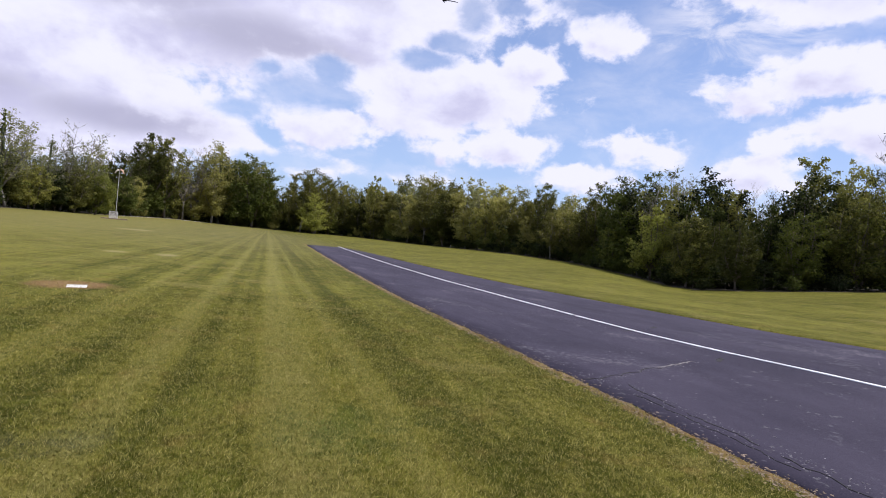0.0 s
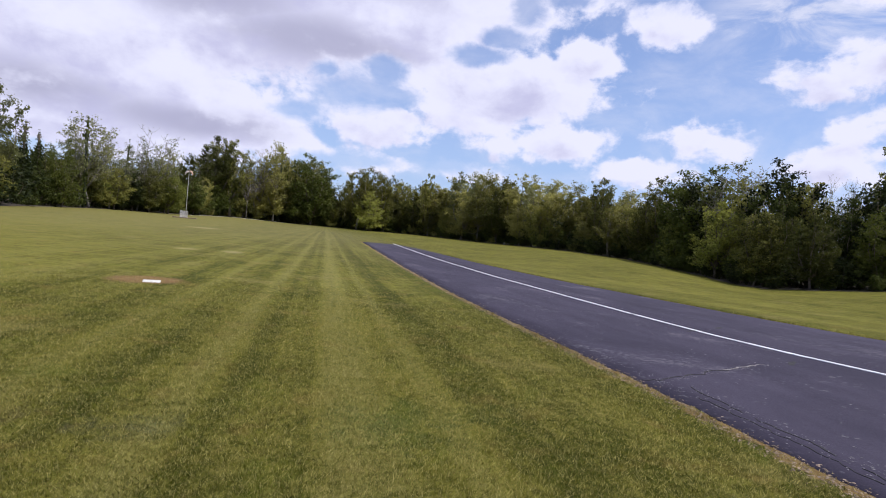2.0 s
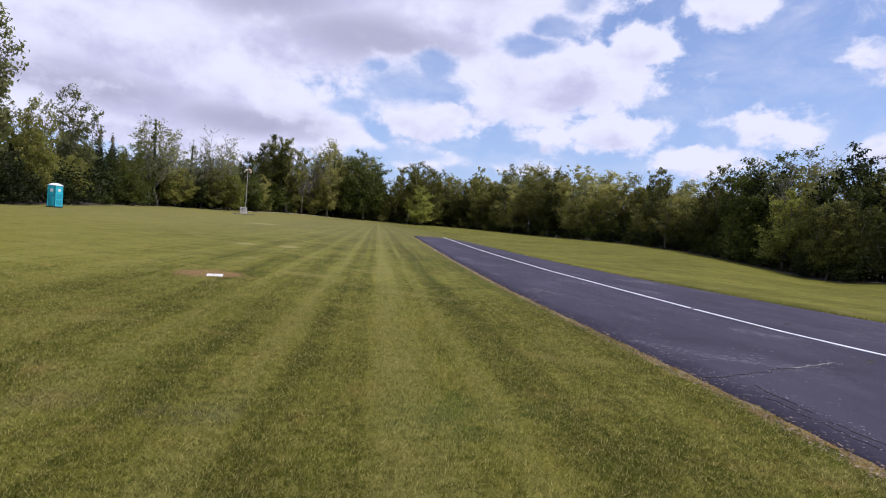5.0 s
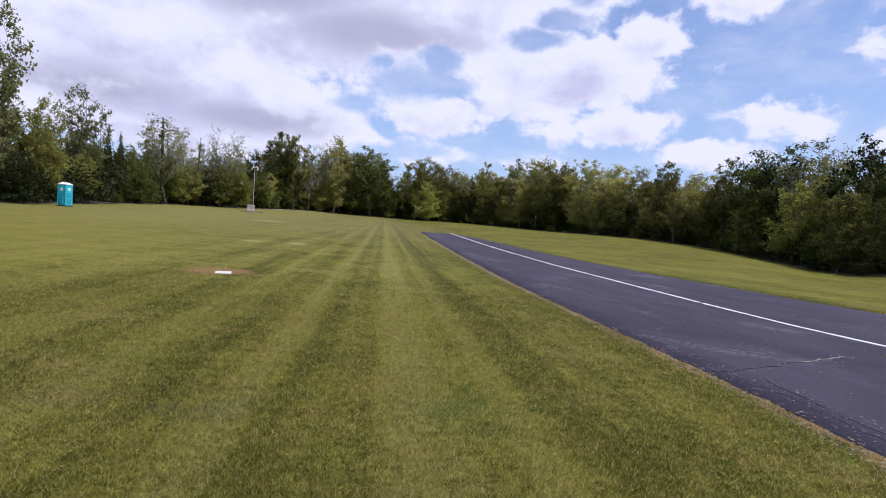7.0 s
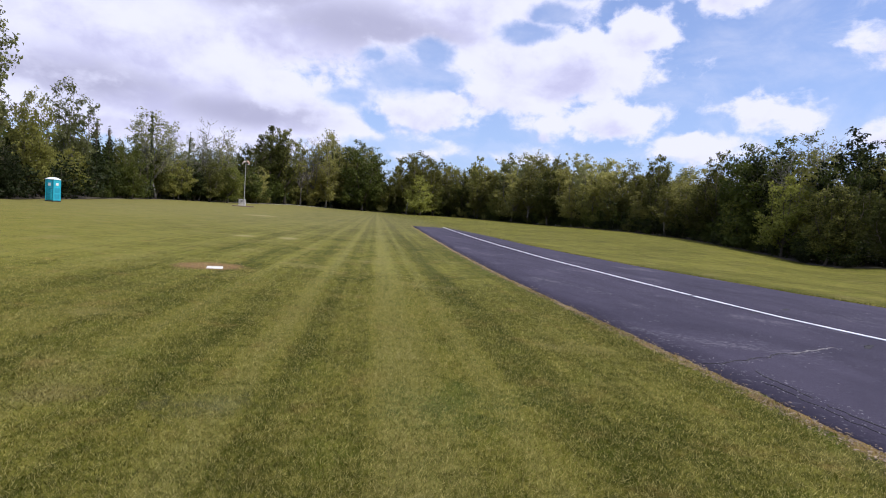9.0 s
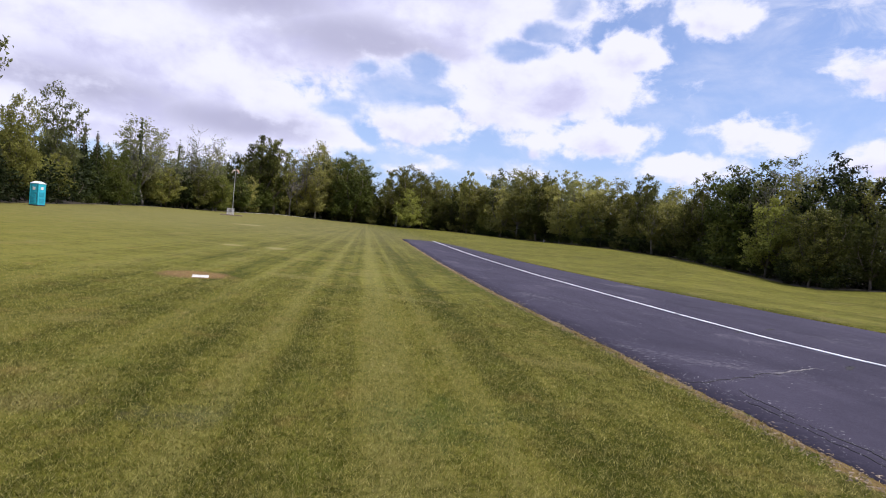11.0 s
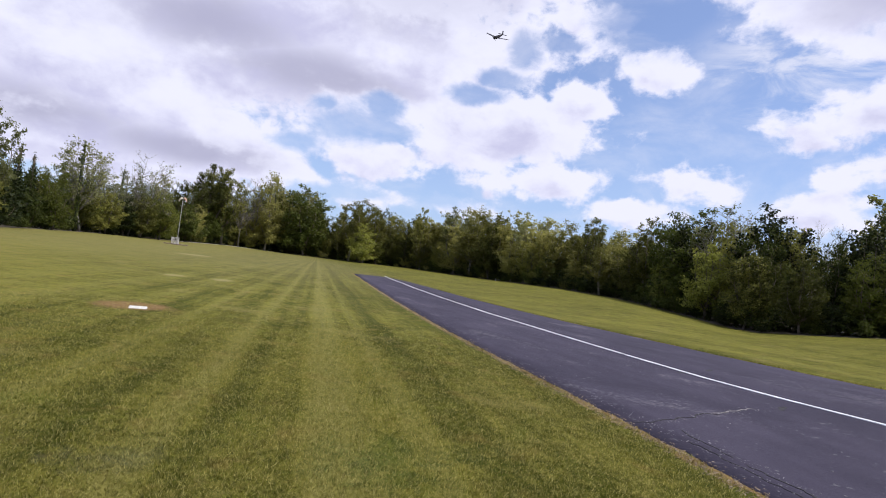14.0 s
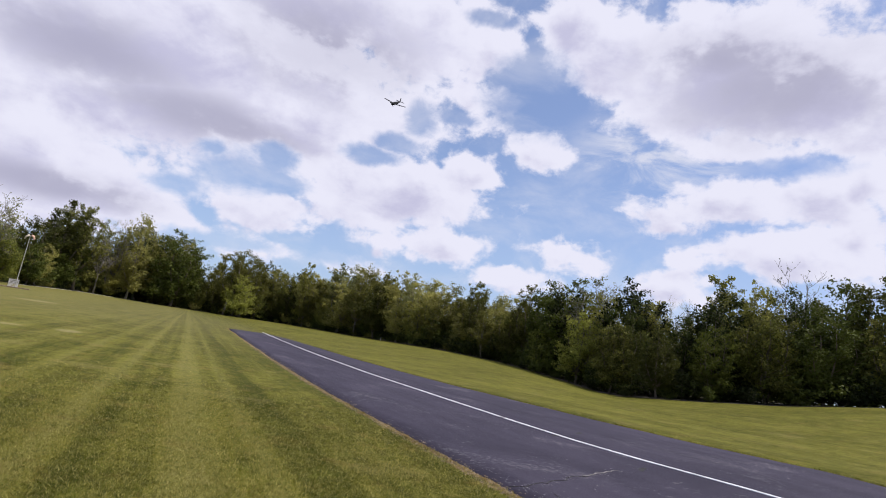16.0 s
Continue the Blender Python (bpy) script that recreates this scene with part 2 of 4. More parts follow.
def grass_colour(n, at):
    """The colour of the mown field at a spot of the ground: mowing stripes, dry patches, worn earth."""
    axes = n.add("ShaderNodeSeparateXYZ")
    n.put(axes.inputs[0], at)
    x, y = axes.outputs[0], axes.outputs[1]
    flat = n.add("ShaderNodeCombineXYZ")
    n.put(flat.inputs[0], x), n.put(flat.inputs[1], y)
    flat = flat.outputs[0]
    broad = n.noise(flat, 0.16, 3)
    mid = n.noise(flat, 0.9, 4)
    fine = n.noise(flat, 9.0, 4, 0.65)
    tuft = n.noise(flat, 38.0, 3, 0.7)
    clump = n.noise(flat, 2.8, 5, 0.68)
    # the mower's swaths run along the runway
    along = n.math("MAXIMUM", n.math("SUBTRACT", 1.0, n.math("MULTIPLY", y, 0.008)), 0.3)
    lane = n.math("DIVIDE", n.math("SUBTRACT", x, n.math("MULTIPLY", y, 0.044)), along)
    across = n.math("ADD", lane, n.math("MULTIPLY", n.math("SUBTRACT", n.noise(flat, 0.15, 3), 0.5), 0.5))
    across = n.math("ADD", across, n.math("MULTIPLY", n.math("SUBTRACT", mid, 0.5), 0.16))
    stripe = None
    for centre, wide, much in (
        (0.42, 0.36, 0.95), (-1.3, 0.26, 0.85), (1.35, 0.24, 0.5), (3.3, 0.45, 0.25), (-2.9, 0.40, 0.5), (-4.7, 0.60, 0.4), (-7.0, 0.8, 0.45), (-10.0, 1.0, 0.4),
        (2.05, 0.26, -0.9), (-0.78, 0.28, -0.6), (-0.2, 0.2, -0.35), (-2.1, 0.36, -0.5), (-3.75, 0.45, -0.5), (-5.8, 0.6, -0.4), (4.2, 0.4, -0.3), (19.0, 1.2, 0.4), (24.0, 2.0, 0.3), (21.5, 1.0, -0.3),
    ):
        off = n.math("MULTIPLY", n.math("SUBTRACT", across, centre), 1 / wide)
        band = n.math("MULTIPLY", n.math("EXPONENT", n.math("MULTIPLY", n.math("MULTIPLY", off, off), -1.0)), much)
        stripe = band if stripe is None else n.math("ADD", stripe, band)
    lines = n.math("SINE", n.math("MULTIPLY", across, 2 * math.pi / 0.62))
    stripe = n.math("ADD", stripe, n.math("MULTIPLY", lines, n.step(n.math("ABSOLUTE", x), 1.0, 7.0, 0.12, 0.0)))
    verge = n.math("MULTIPLY", n.step(x, 1.5, 2.1), n.step(x, 14.0, 18.0, 1.0, 0.0))
    tone = n.math("ADD", n.math("MULTIPLY", n.math("SUBTRACT", mid, 0.5), 0.8), n.math("MULTIPLY", n.math("SUBTRACT", broad, 0.5), 0.8))
    tone = n.math("ADD", tone, n.math("MULTIPLY", n.math("SUBTRACT", fine, 0.5), 1.5))
    tone = n.math("ADD", tone, n.math("MULTIPLY", n.math("SUBTRACT", tuft, 0.5), 1.8))
    tone = n.math("ADD", tone, n.math("MULTIPLY", n.math("SUBTRACT", clump, 0.5), 0.85))
    # narrow streaks left by the mower
    run = n.add("ShaderNodeCombineXYZ")
    n.put(run.inputs[0], n.math("MULTIPLY", lane, 3.4)), n.put(run.inputs[1], n.math("MULTIPLY", y, 0.10))
    tone = n.math("ADD", tone, n.math("MULTIPLY", n.math("SUBTRACT", n.noise(run.outputs[0], 1.0, 4, 0.6), 0.5), 0.85))
    tone = n.math("ADD", n.math("ADD", tone, n.math("ADD", n.math("SUBTRACT", 0.52, n.math("MULTIPLY", verge, 0.11)), n.step(n.math("ADD", x, n.math("MULTIPLY", broad, 6.0)), -12.0, 0.0, 0.25, 0.0))), n.math("MULTIPLY", stripe, 0.27))
    colour = n.mix(n.step(tone, 0.05, 0.95), (0.036, 0.041, 0.005), (0.146, 0.137, 0.026))
    dry = n.step(n.math("ADD", n.noise(flat, 0.45, 5, 0.6), n.math("MULTIPLY", n.math("SUBTRACT", fine, 0.5), 0.35)), 0.54, 0.74)
    colour = n.mix(n.math("MULTIPLY", dry, 0.62), colour, (0.158, 0.132, 0.050))
    worn = n.step(n.math("ADD", y, n.math("MULTIPLY", broad, 14.0)), 22.0, 60.0, 0.0, 0.45)
    worn = n.math("MULTIPLY", worn, n.step(x, 2.0, 14.0, 1.0, 0.0))
    colour = n.mix(worn, colour, n.mix(mid, (0.110, 0.100, 0.034), (0.185, 0.165, 0.078)))
    hue = n.noise(flat, 1.5, 5, 0.62, 0.5)
    colour = n.mix(n.step(hue, 0.54, 0.72, 0.0, 0.50), colour, n.mix(fine, (0.105, 0.072, 0.020), (0.215, 0.150, 0.048)))
    colour = n.mix(n.step(hue, 0.30, 0.46, 0.45, 0.0), colour, n.mix(fine, (0.046, 0.062, 0.005), (0.110, 0.124, 0.016)))
    # paler colour painted in for the sheen of swaths laid away from the eye
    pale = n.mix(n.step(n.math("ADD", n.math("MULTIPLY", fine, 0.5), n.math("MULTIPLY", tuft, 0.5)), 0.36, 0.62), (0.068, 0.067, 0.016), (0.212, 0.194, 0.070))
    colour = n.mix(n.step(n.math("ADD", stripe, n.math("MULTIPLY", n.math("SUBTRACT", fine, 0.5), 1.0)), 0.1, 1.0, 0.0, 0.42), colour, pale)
    # flecks of dead blades and thatch
    fleck = n.step(n.math("ADD", n.math("MULTIPLY", tuft, 0.75), n.math("MULTIPLY", clump, 0.25)), 0.54, 0.66, 0.0, 0.28)
    colour = n.mix(fleck, colour, (0.255, 0.210, 0.085))
    # a lush tuft, and a thin grey spot
    for cx, cy, wx, wy, tint, most in ((1.0, 4.65, 0.55, 0.5, (0.040, 0.068, 0.018), 0.40), (-1.2, 4.65, 0.35, 0.25, (0.075, 0.074, 0.055), 0.32), (-2.4, 4.9, 0.4, 0.35, (0.15, 0.115, 0.055), 0.35), (1.95, 4.9, 0.4, 0.3, (0.045, 0.062, 0.014), 0.3)):
        spotted = n.vec("LENGTH", n.vec("MULTIPLY", n.vec("SUBTRACT", flat, (cx, cy, 0)), (1 / wx, 1 / wy, 0)))
        spotted = n.step(n.math("ADD", spotted, n.math("MULTIPLY", n.math("ADD", n.math("SUBTRACT", fine, 0.5), n.math("MULTIPLY", n.math("SUBTRACT", clump, 0.5), 1.6)), 2.2)), 0.1, 1.5, most, 0.0)
        colour = n.mix(spotted, colour, tint)
    # strips of dead straw far out on the field
    for cx, cy, wx, wy in ((-2.8, 24.8, 0.55, 0.9), (-4.7, 24.6, 0.6, 0.6), (-8.5, 52.0, 1.6, 2.0)):
        straw = n.vec("LENGTH", n.vec("MULTIPLY", n.vec("SUBTRACT", flat, (cx, cy, 0)), (1 / wx, 1 / wy, 0)))
        straw = n.step(n.math("ADD", straw, n.math("MULTIPLY", n.math("SUBTRACT", n.math("ADD", n.math("MULTIPLY", mid, 0.5), n.math("MULTIPLY", clump, 0.5)), 0.5), 2.2)), 0.4, 1.1, 0.5, 0.0)
        colour = n.mix(straw, colour, (0.27, 0.235, 0.12))
    # worn earth along the runway's edge and round the slab
    ragged = n.math("ADD", n.math("MULTIPLY", n.noise(flat, 2.4, 5, 0.65), 0.5), n.math("MULTIPLY", fine, 0.25))
    edge = n.math("ABSOLUTE", n.math("SUBTRACT", x, n.math("ADD", n.math("MULTIPLY", y, SPLAY), RUNWAY_L - 0.05)))
    edge = n.step(n.math("SUBTRACT", edge, n.math("MULTIPLY", n.math("SUBTRACT", ragged, 0.30), 1.7)), -0.09, 0.08, 1.0, 0.0)
    edge = n.math("MULTIPLY", edge, n.step(y, 46.0, 48.0, 1.0, 0.0))
    bare = n.vec("LENGTH", n.vec("MULTIPLY", n.vec("SUBTRACT", flat, (-3.4, 13.7, 0)), (1 / 1.0, 1 / 0.8, 0)))
    bare = n.step(n.math("ADD", bare, n.math("MULTIPLY", n.math("SUBTRACT", ragged, 0.38), 1.6)), 0.55, 1.05, 1.0, 0.0)
    earth = n.mix(fine, (0.100, 0.062, 0.028), (0.265, 0.165, 0.078))
    return n.mix(n.math("MAXIMUM", n.math("MULTIPLY", edge, 0.65), n.math("MULTIPLY", bare, 0.88)), colour, earth), fine, tuft


def grass_material(blades=False):
    m, n, bsdf, out = material("mown_grass_blades" if blades else "mown_grass")
    at = n.add("ShaderNodeTexCoord").outputs["Object"]
    colour, fine, tuft = grass_colour(n, at)
    if blades:
        each = n.add("ShaderNodeNewGeometry").outputs["Random Per Island"]
        colour = n.mix(n.step(each, 0.45, 1.0, 0.0, 0.80), colour, (0.36, 0.32, 0.125))
        colour = n.mix(n.step(each, 0.0, 0.30, 0.40, 0.0), colour, (0.105, 0.125, 0.016))
    if blades:
        colour = n.vec("SCALE", colour, 1.18)
    n.put(bsdf.inputs["Base Color"], colour)
    bsdf.inputs["Roughness"].default_value = 0.75
    bsdf.inputs["Specular IOR Level"].default_value = 0.04
    if blades:
        glow = n.add("ShaderNodeBsdfTranslucent")
        n.put(glow.inputs[0], colour)
        both = n.add("ShaderNodeMixShader")
        both.inputs[0].default_value = 0.45
        n.put(both.inputs[1], bsdf.outputs[0]), n.put(both.inputs[2], glow.outputs[0]), n.put(out.inputs[0], both.outputs[0])
    else:
        b = n.add("ShaderNodeBump")
        b.inputs["Strength"].default_value, b.inputs["Distance"].default_value = 0.6, 0.03
        n.put(b.inputs["Height"], n.math("ADD", n.math("MULTIPLY", tuft, 0.7), fine))
        n.put(bsdf.inputs["Normal"], b.outputs[0])
    return m


def asphalt_material():
    m, n, bsdf, _ = material("worn_asphalt")
    at = n.add("ShaderNodeTexCoord").outputs["Object"]
    along = n.vec("MULTIPLY", at, (1.0, 0.35, 1.0))
    broad, mid = n.noise(along, 0.25, 4), n.noise(along, 1.1, 5, 0.6, 0.4)
    stone, grit = n.noise(at, 55.0, 3, 0.7), n.noise(at, 12.0, 4, 0.65)
    tone = n.math("ADD", n.math("MULTIPLY", mid, 0.5), n.math("ADD", n.math("MULTIPLY", broad, 0.35), n.math("MULTIPLY", stone, 0.4)))
    colour = n.mix(n.step(tone, 0.42, 0.84), (0.0225, 0.0198, 0.0345), (0.050, 0.0435, 0.0675))
    scuff = n.step(n.math("ADD", n.noise(n.vec("MULTIPLY", at, (1.0, 0.55, 1.0)), 0.55, 6, 0.62, 0.6), n.math("MULTIPLY", n.math("SUBTRACT", grit, 0.5), 0.55)), 0.575, 0.74)
    colour = n.mix(n.math("MULTIPLY", scuff, 0.75), colour, (0.115, 0.108, 0.130))
    speck = n.step(n.math("MULTIPLY", grit, n.noise(at, 3.0, 3)), 0.38, 0.46)
    colour = n.mix(n.math("MULTIPLY", speck, 0.5), colour, (0.16, 0.155, 0.165))
    n.put(bsdf.inputs["Base Color"], colour)
    bsdf.inputs["Roughness"].default_value = 0.88
    bsdf.inputs["Specular IOR Level"].default_value = 0.18
    b = n.add("ShaderNodeBump")
    b.inputs["Strength"].default_value, b.inputs["Distance"].default_value = 0.5, 0.01
    n.put(b.inputs["Height"], n.math("ADD", stone, grit)), n.put(bsdf.inputs["Normal"], b.outputs[0])
    return m


def leaf_material(name, dark, light, through=0.35):
    m, n, bsdf, out = material(name)
    at = n.add("ShaderNodeTexCoord").outputs["Object"]
    tree = n.add("ShaderNodeObjectInfo").outputs["Random"]
    each = n.add("ShaderNodeNewGeometry").outputs["Random Per Island"]
    tone = n.math("ADD", n.math("MULTIPLY", each, 0.45), n.math("ADD", n.math("MULTIPLY", n.noise(at, 0.5, 3), 0.6), n.math("MULTIPLY", n.math("SUBTRACT", tree, 0.5), 1.0)))
    colour = n.mix(n.step(tone, 0.15, 0.95), dark, light)
    n.put(bsdf.inputs["Base Color"], colour)
    bsdf.inputs["Roughness"].default_value = 0.6
    bsdf.inputs["Specular IOR Level"].default_value = 0.12
    glow = n.add("ShaderNodeBsdfTranslucent")
    n.put(glow.inputs[0], colour)
    both = n.add("ShaderNodeMixShader")
    both.inputs[0].default_value = through
    n.put(both.inputs[1], bsdf.outputs[0]), n.put(both.inputs[2], glow.outputs[0]), n.put(out.inputs[0], both.outputs[0])
    return m


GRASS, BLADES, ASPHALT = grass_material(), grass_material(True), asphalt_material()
LEAF_SPRING = leaf_material("spring_leaves", (0.122, 0.120, 0.029), (0.390, 0.368, 0.112), 0.58)
LEAF_MID = leaf_material("green_leaves", (0.056, 0.062, 0.014), (0.272, 0.268, 0.066), 0.5)
LEAF_FRESH = leaf_material("fresh_leaves", (0.085, 0.100, 0.018), (0.340, 0.355, 0.076), 0.5)
# dark foliage; among shrubs and deep woods the darkness stands in for shade
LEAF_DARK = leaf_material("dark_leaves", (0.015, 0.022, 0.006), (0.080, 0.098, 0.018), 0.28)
LEAF_PALE = leaf_material("pale_grey_leaves", (0.110, 0.120, 0.044), (0.280, 0.286, 0.118), 0.5)
BARK = plain("bark", (0.13, 0.105, 0.08), 0.9, vary=0.35, scale=3.0, bump=0.5)
BARK_PALE = plain("pale_bark", (0.22, 0.195, 0.165), 0.9, vary=0.3, scale=3.0, bump=0.4)
BARK_GREY = plain("grey_bark", (0.20, 0.18, 0.165), 0.9, vary=0.3, scale=3.0, bump=0.4)
BARK_VINE = plain("vine_covered_bark", (0.045, 0.055, 0.025), 0.95, vary=0.4, scale=5.0, bump=0.6)
LINE_PAINT = plain("line_paint", (0.66, 0.66, 0.69), 0.7, vary=0.16, scale=3.0)
SLAB = plain("pale_slab", (0.52, 0.51, 0.48), 0.75, vary=0.1, scale=5.0, bump=0.2)
CRACK_PALE = plain("crumbled_crack", (0.20, 0.185, 0.18), 0.95, vary=0.4, scale=9.0, bump=0.4)
LITTER = plain("leaf_litter", (0.055, 0.042, 0.028), 0.95, vary=0.5, scale=1.2, bump=0.5)
PATH_GRAVEL = plain("path_gravel", (0.34, 0.31, 0.26), 0.95, vary=0.3, scale=1.5, bump=0.4)
GRAVEL = plain("gravel", (0.24, 0.185, 0.135), 0.95, vary=0.5, scale=14.0)
CHIPS = plain("asphalt_chip", (0.17, 0.16, 0.18), 0.95, vary=0.4, scale=9.0)
CRACK_DARK = plain("open_crack", (0.018, 0.017, 0.02), 0.95, vary=0.4, scale=9.0)
TEAL = plain("teal_plastic", (0.03, 0.42, 0.54), 0.42, vary=0.12, scale=2.0)
TEAL_DARK = plain("dark_teal_plastic", (0.02, 0.30, 0.41), 0.5, vary=0.12, scale=2.0)
WHITE_PLASTIC = plain("white_plastic", (0.75, 0.77, 0.78), 0.4, vary=0.08, scale=2.0)
SIGN_WHITE = plain("white_sign", (0.72, 0.72, 0.70), 0.5, vary=0.05)
DARK_PLASTIC = plain("dark_plastic", (0.03, 0.03, 0.035), 0.5, vary=0.2)
GALVANISED = plain("galvanised_tube", (0.50, 0.48, 0.46), 0.45, 0.35, vary=0.15, scale=8.0)
WOOD_GREY = plain("weathered_wood", (0.20, 0.15, 0.11), 0.85, vary=0.3, scale=4.0, bump=0.4)
CRATE_WHITE = plain("weathered_white_board", (0.55, 0.53, 0.52), 0.75, vary=0.25, scale=4.0)
SOCK_ORANGE = plain("faded_orange_cloth", (0.66, 0.42, 0.30), 0.85, vary=0.2, scale=4.0)
SOCK_WHITE = plain("pale_cloth", (0.66, 0.58, 0.50), 0.85, vary=0.15, scale=4.0)
PLANE_DARK = plain("dark_airframe_film", (0.010, 0.010, 0.016), 0.95, vary=0.2)


# ---------------------------------------------------------------- mesh helpers
def to_mesh(name, bm, mat, smooth=False):
    me = bpy.data.meshes.new(name)
    bm.to_mesh(me)
    bm.free()
    me.materials.append(mat)
    if smooth:
        me.shade_smooth()
    return me


def part(name, bm, mat, parent, label="", smooth=False):
    ob = new(name, to_mesh(name, bm, mat, smooth))
    ob.parent = parent
    if label:
        tagged(ob, label)
    return ob


def thing(name, m, label, category, group="", kind=""):
    ob = new(name)
    ob.empty_display_size = 0.2
    ob.matrix_basis = m
    return tagged(ob, label, category, group, kind)


def box(bm, size, at, bevel=0.0, turn=None):
    m = Matrix.Translation(at) @ (turn or Matrix.Identity(4)) @ Matrix.Diagonal((*size, 1))
    made = bmesh.ops.create_cube(bm, size=1.0, matrix=m)
    if bevel:
        edges = list({e for v in made["verts"] for e in v.link_edges})
        bmesh.ops.bevel(bm, geom=edges, offset=bevel, segments=2, affect="EDGES", profile=0.6)


def tube(bm, points, radii, sides=8):
    """A tapering tube along a line of points."""
    rings = []
    for i, p in enumerate(points):
        way = (points[min(i + 1, len(points) - 1)] - points[max(i - 1, 0)]).normalized()
        side = way.cross(Vector((0.31, 0.95, 0.05))).normalized()
        up = way.cross(side)
        rings.append([bm.verts.new(p + (side * math.cos(a) + up * math.sin(a)) * radii[i]) for a in (2 * math.pi * k / sides for k in range(sides))])
    for a, b in zip(rings, rings[1:]):
        for k in range(sides):
            bm.faces.new((a[k], a[(k + 1) % sides], b[(k + 1) % sides], b[k]))
    bm.faces.new(rings[-1])
    bm.faces.new(rings[0][::-1])


def quads_mesh(name, verts, mat, corners=4):
    """A mesh of loose little faces: an array of count x corners x 3."""
    count = len(verts)
    me = bpy.data.meshes.new(name)
    me.vertices.add(count * corners)
    me.vertices.foreach_set("co", verts.astype(np.float32).ravel())
    me.loops.add(count * corners)
    me.loops.foreach_set("vertex_index", np.arange(count * corners, dtype=np.int32))
    me.polygons.add(count)
    me.polygons.foreach_set("loop_start", np.arange(0, count * corners, corners, dtype=np.int32))
    me.update(calc_edges=True)
    me.materials.append(mat)
    return me


# ---------------------------------------------------------------- ground
# azimuth, where the slope begins, where the trees begin, the height there
EDGE = np.array([
    (-180, 25, 40, 0.0), (-75, 25, 31, 0.0), (-40, 30, 46, 0.0), (-30, 40, 56, 0.0), (-25, 50, 70, 0.0), (-18.5, 60, 100, 0.05), (-11, 70, 125, 0.0),
    (-6.6, 70, 145, 0.2), (-1.6, 70, 155, -0.1), (5, 65, 154, -0.2), (12, 65, 150, 0.0), (18.9, 60, 130, 0.0), (28.7, 45, 100, 0.4), (34.3, 35, 87, 0.2), (39.5, 30, 75, -0.35),
    (44.4, 26, 63, -0.82), (47, 24, 59, -0.75), (51.5, 22, 58, -0.2), (54, 21, 58, 0.1), (60.6, 20, 60, 0.95), (67.8, 20, 62, 2.3), (90, 20, 62, 2.3), (180, 25, 60, 0.0),
])
# how the asphalt lies: distance along it and height, for its near edge, its painted line and its far edge
LIE_NEAR = ((5, 0.0), (8, -0.03), (12, -0.09), (16, -0.13), (25, -0.10), (36, 0.05), (47.5, 0.24))
LIE_LINE = ((4, 0.25), (6, 0.17), (8, 0.07), (10, 0.0), (13, -0.05), (17, -0.10), (24, -0.18), (32, -0.20), (40, -0.17), (54.5, 0.0))
LIE_FAR = ((7, 0.25), (10, 0.10), (12, 0.03), (15, -0.07), (19, -0.17), (25, -0.33), (33, -0.47), (42, -0.58), (62, -0.68))


def edge_at(az):
    """Where the slope begins, where the trees begin and the height there, in that direction."""
    return [np.interp(az, EDGE[:, 0], EDGE[:, i]) for i in (1, 2, 3)]


def soft(value, low, high):
    s = np.clip((value - low) / (high - low), 0.0, 1.0)
    return s * s * (3 - 2 * s)


def near_edge(y):
    return RUNWAY_L + SPLAY * y


def runway_end(x):
    return 47.0 + (x - 5.3) * 1.85


def lie(x, y):
    """The height of the asphalt, and of the lawn close by."""
    near, line, far = (np.interp(y, [p[0] for p in rows], [p[1] for p in rows]) for rows in (LIE_NEAR, LIE_LINE, LIE_FAR))
    left = near_edge(y)
    u, v = (x - left) / (LINE_X - left), (x - LINE_X) / (RUNWAY_R - LINE_X)
    return np.where(x < LINE_X, near + (line - near) * np.clip(u, 0, 1), line + (far - line) * np.clip(v, 0, 1))


def ground_z(x, y):
    far = np.hypot(x, y)
    begin, trees, high = edge_at(np.degrees(np.arctan2(x, y)))
    beside = soft(x, near_edge(y) - 9.0, near_edge(y)) * (1 - soft(x, RUNWAY_R + 1.0, RUNWAY_R + 22.0)) * (1 - soft(y, 62.0, 95.0)) * soft(y, -30.0, 0.0)
    return high * soft(far, begin, trees) + lie(x, y) * beside


def build_ground():
    rings = [0.8 * 1.075 ** k for k in range(98)] + [1400.0, 2600.0, 4200.0]
    turns = 400
    angle = 2 * np.pi * np.arange(turns) / turns
    r, a = np.meshgrid(rings, angle, indexing="ij")
    x, y = (r * np.sin(a)).ravel(), (r * np.cos(a)).ravel()
    z = ground_z(x, y)
    # the bed of the asphalt lies a little deeper
    z = z - 0.07 * soft(x, near_edge(y), near_edge(y) + 0.4) * (1 - soft(x, RUNWAY_R - 0.4, RUNWAY_R)) * (1 - soft(y, runway_end(x) - 2.0, runway_end(x)))
    verts = [(0.0, 0.0, 0.0)] + list(zip(x.tolist(), y.tolist(), z.tolist()))
    faces = [(0, 1 + (k + 1) % turns, 1 + k) for k in range(turns)]
    for i in range(len(rings) - 1):
        for k in range(turns):
            a, b = 1 + i * turns + k, 1 + i * turns + (k + 1) % turns
            faces.append((a, b, b + turns, a + turns))
    me = bpy.data.meshes.new("ground")
    me.from_pydata(verts, [], faces)
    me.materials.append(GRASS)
    me.shade_smooth()
    return tagged(new("ground", me), "mown green lawn with pale mowing stripes and dry patches", "lawn", kind="structure")


build_ground()


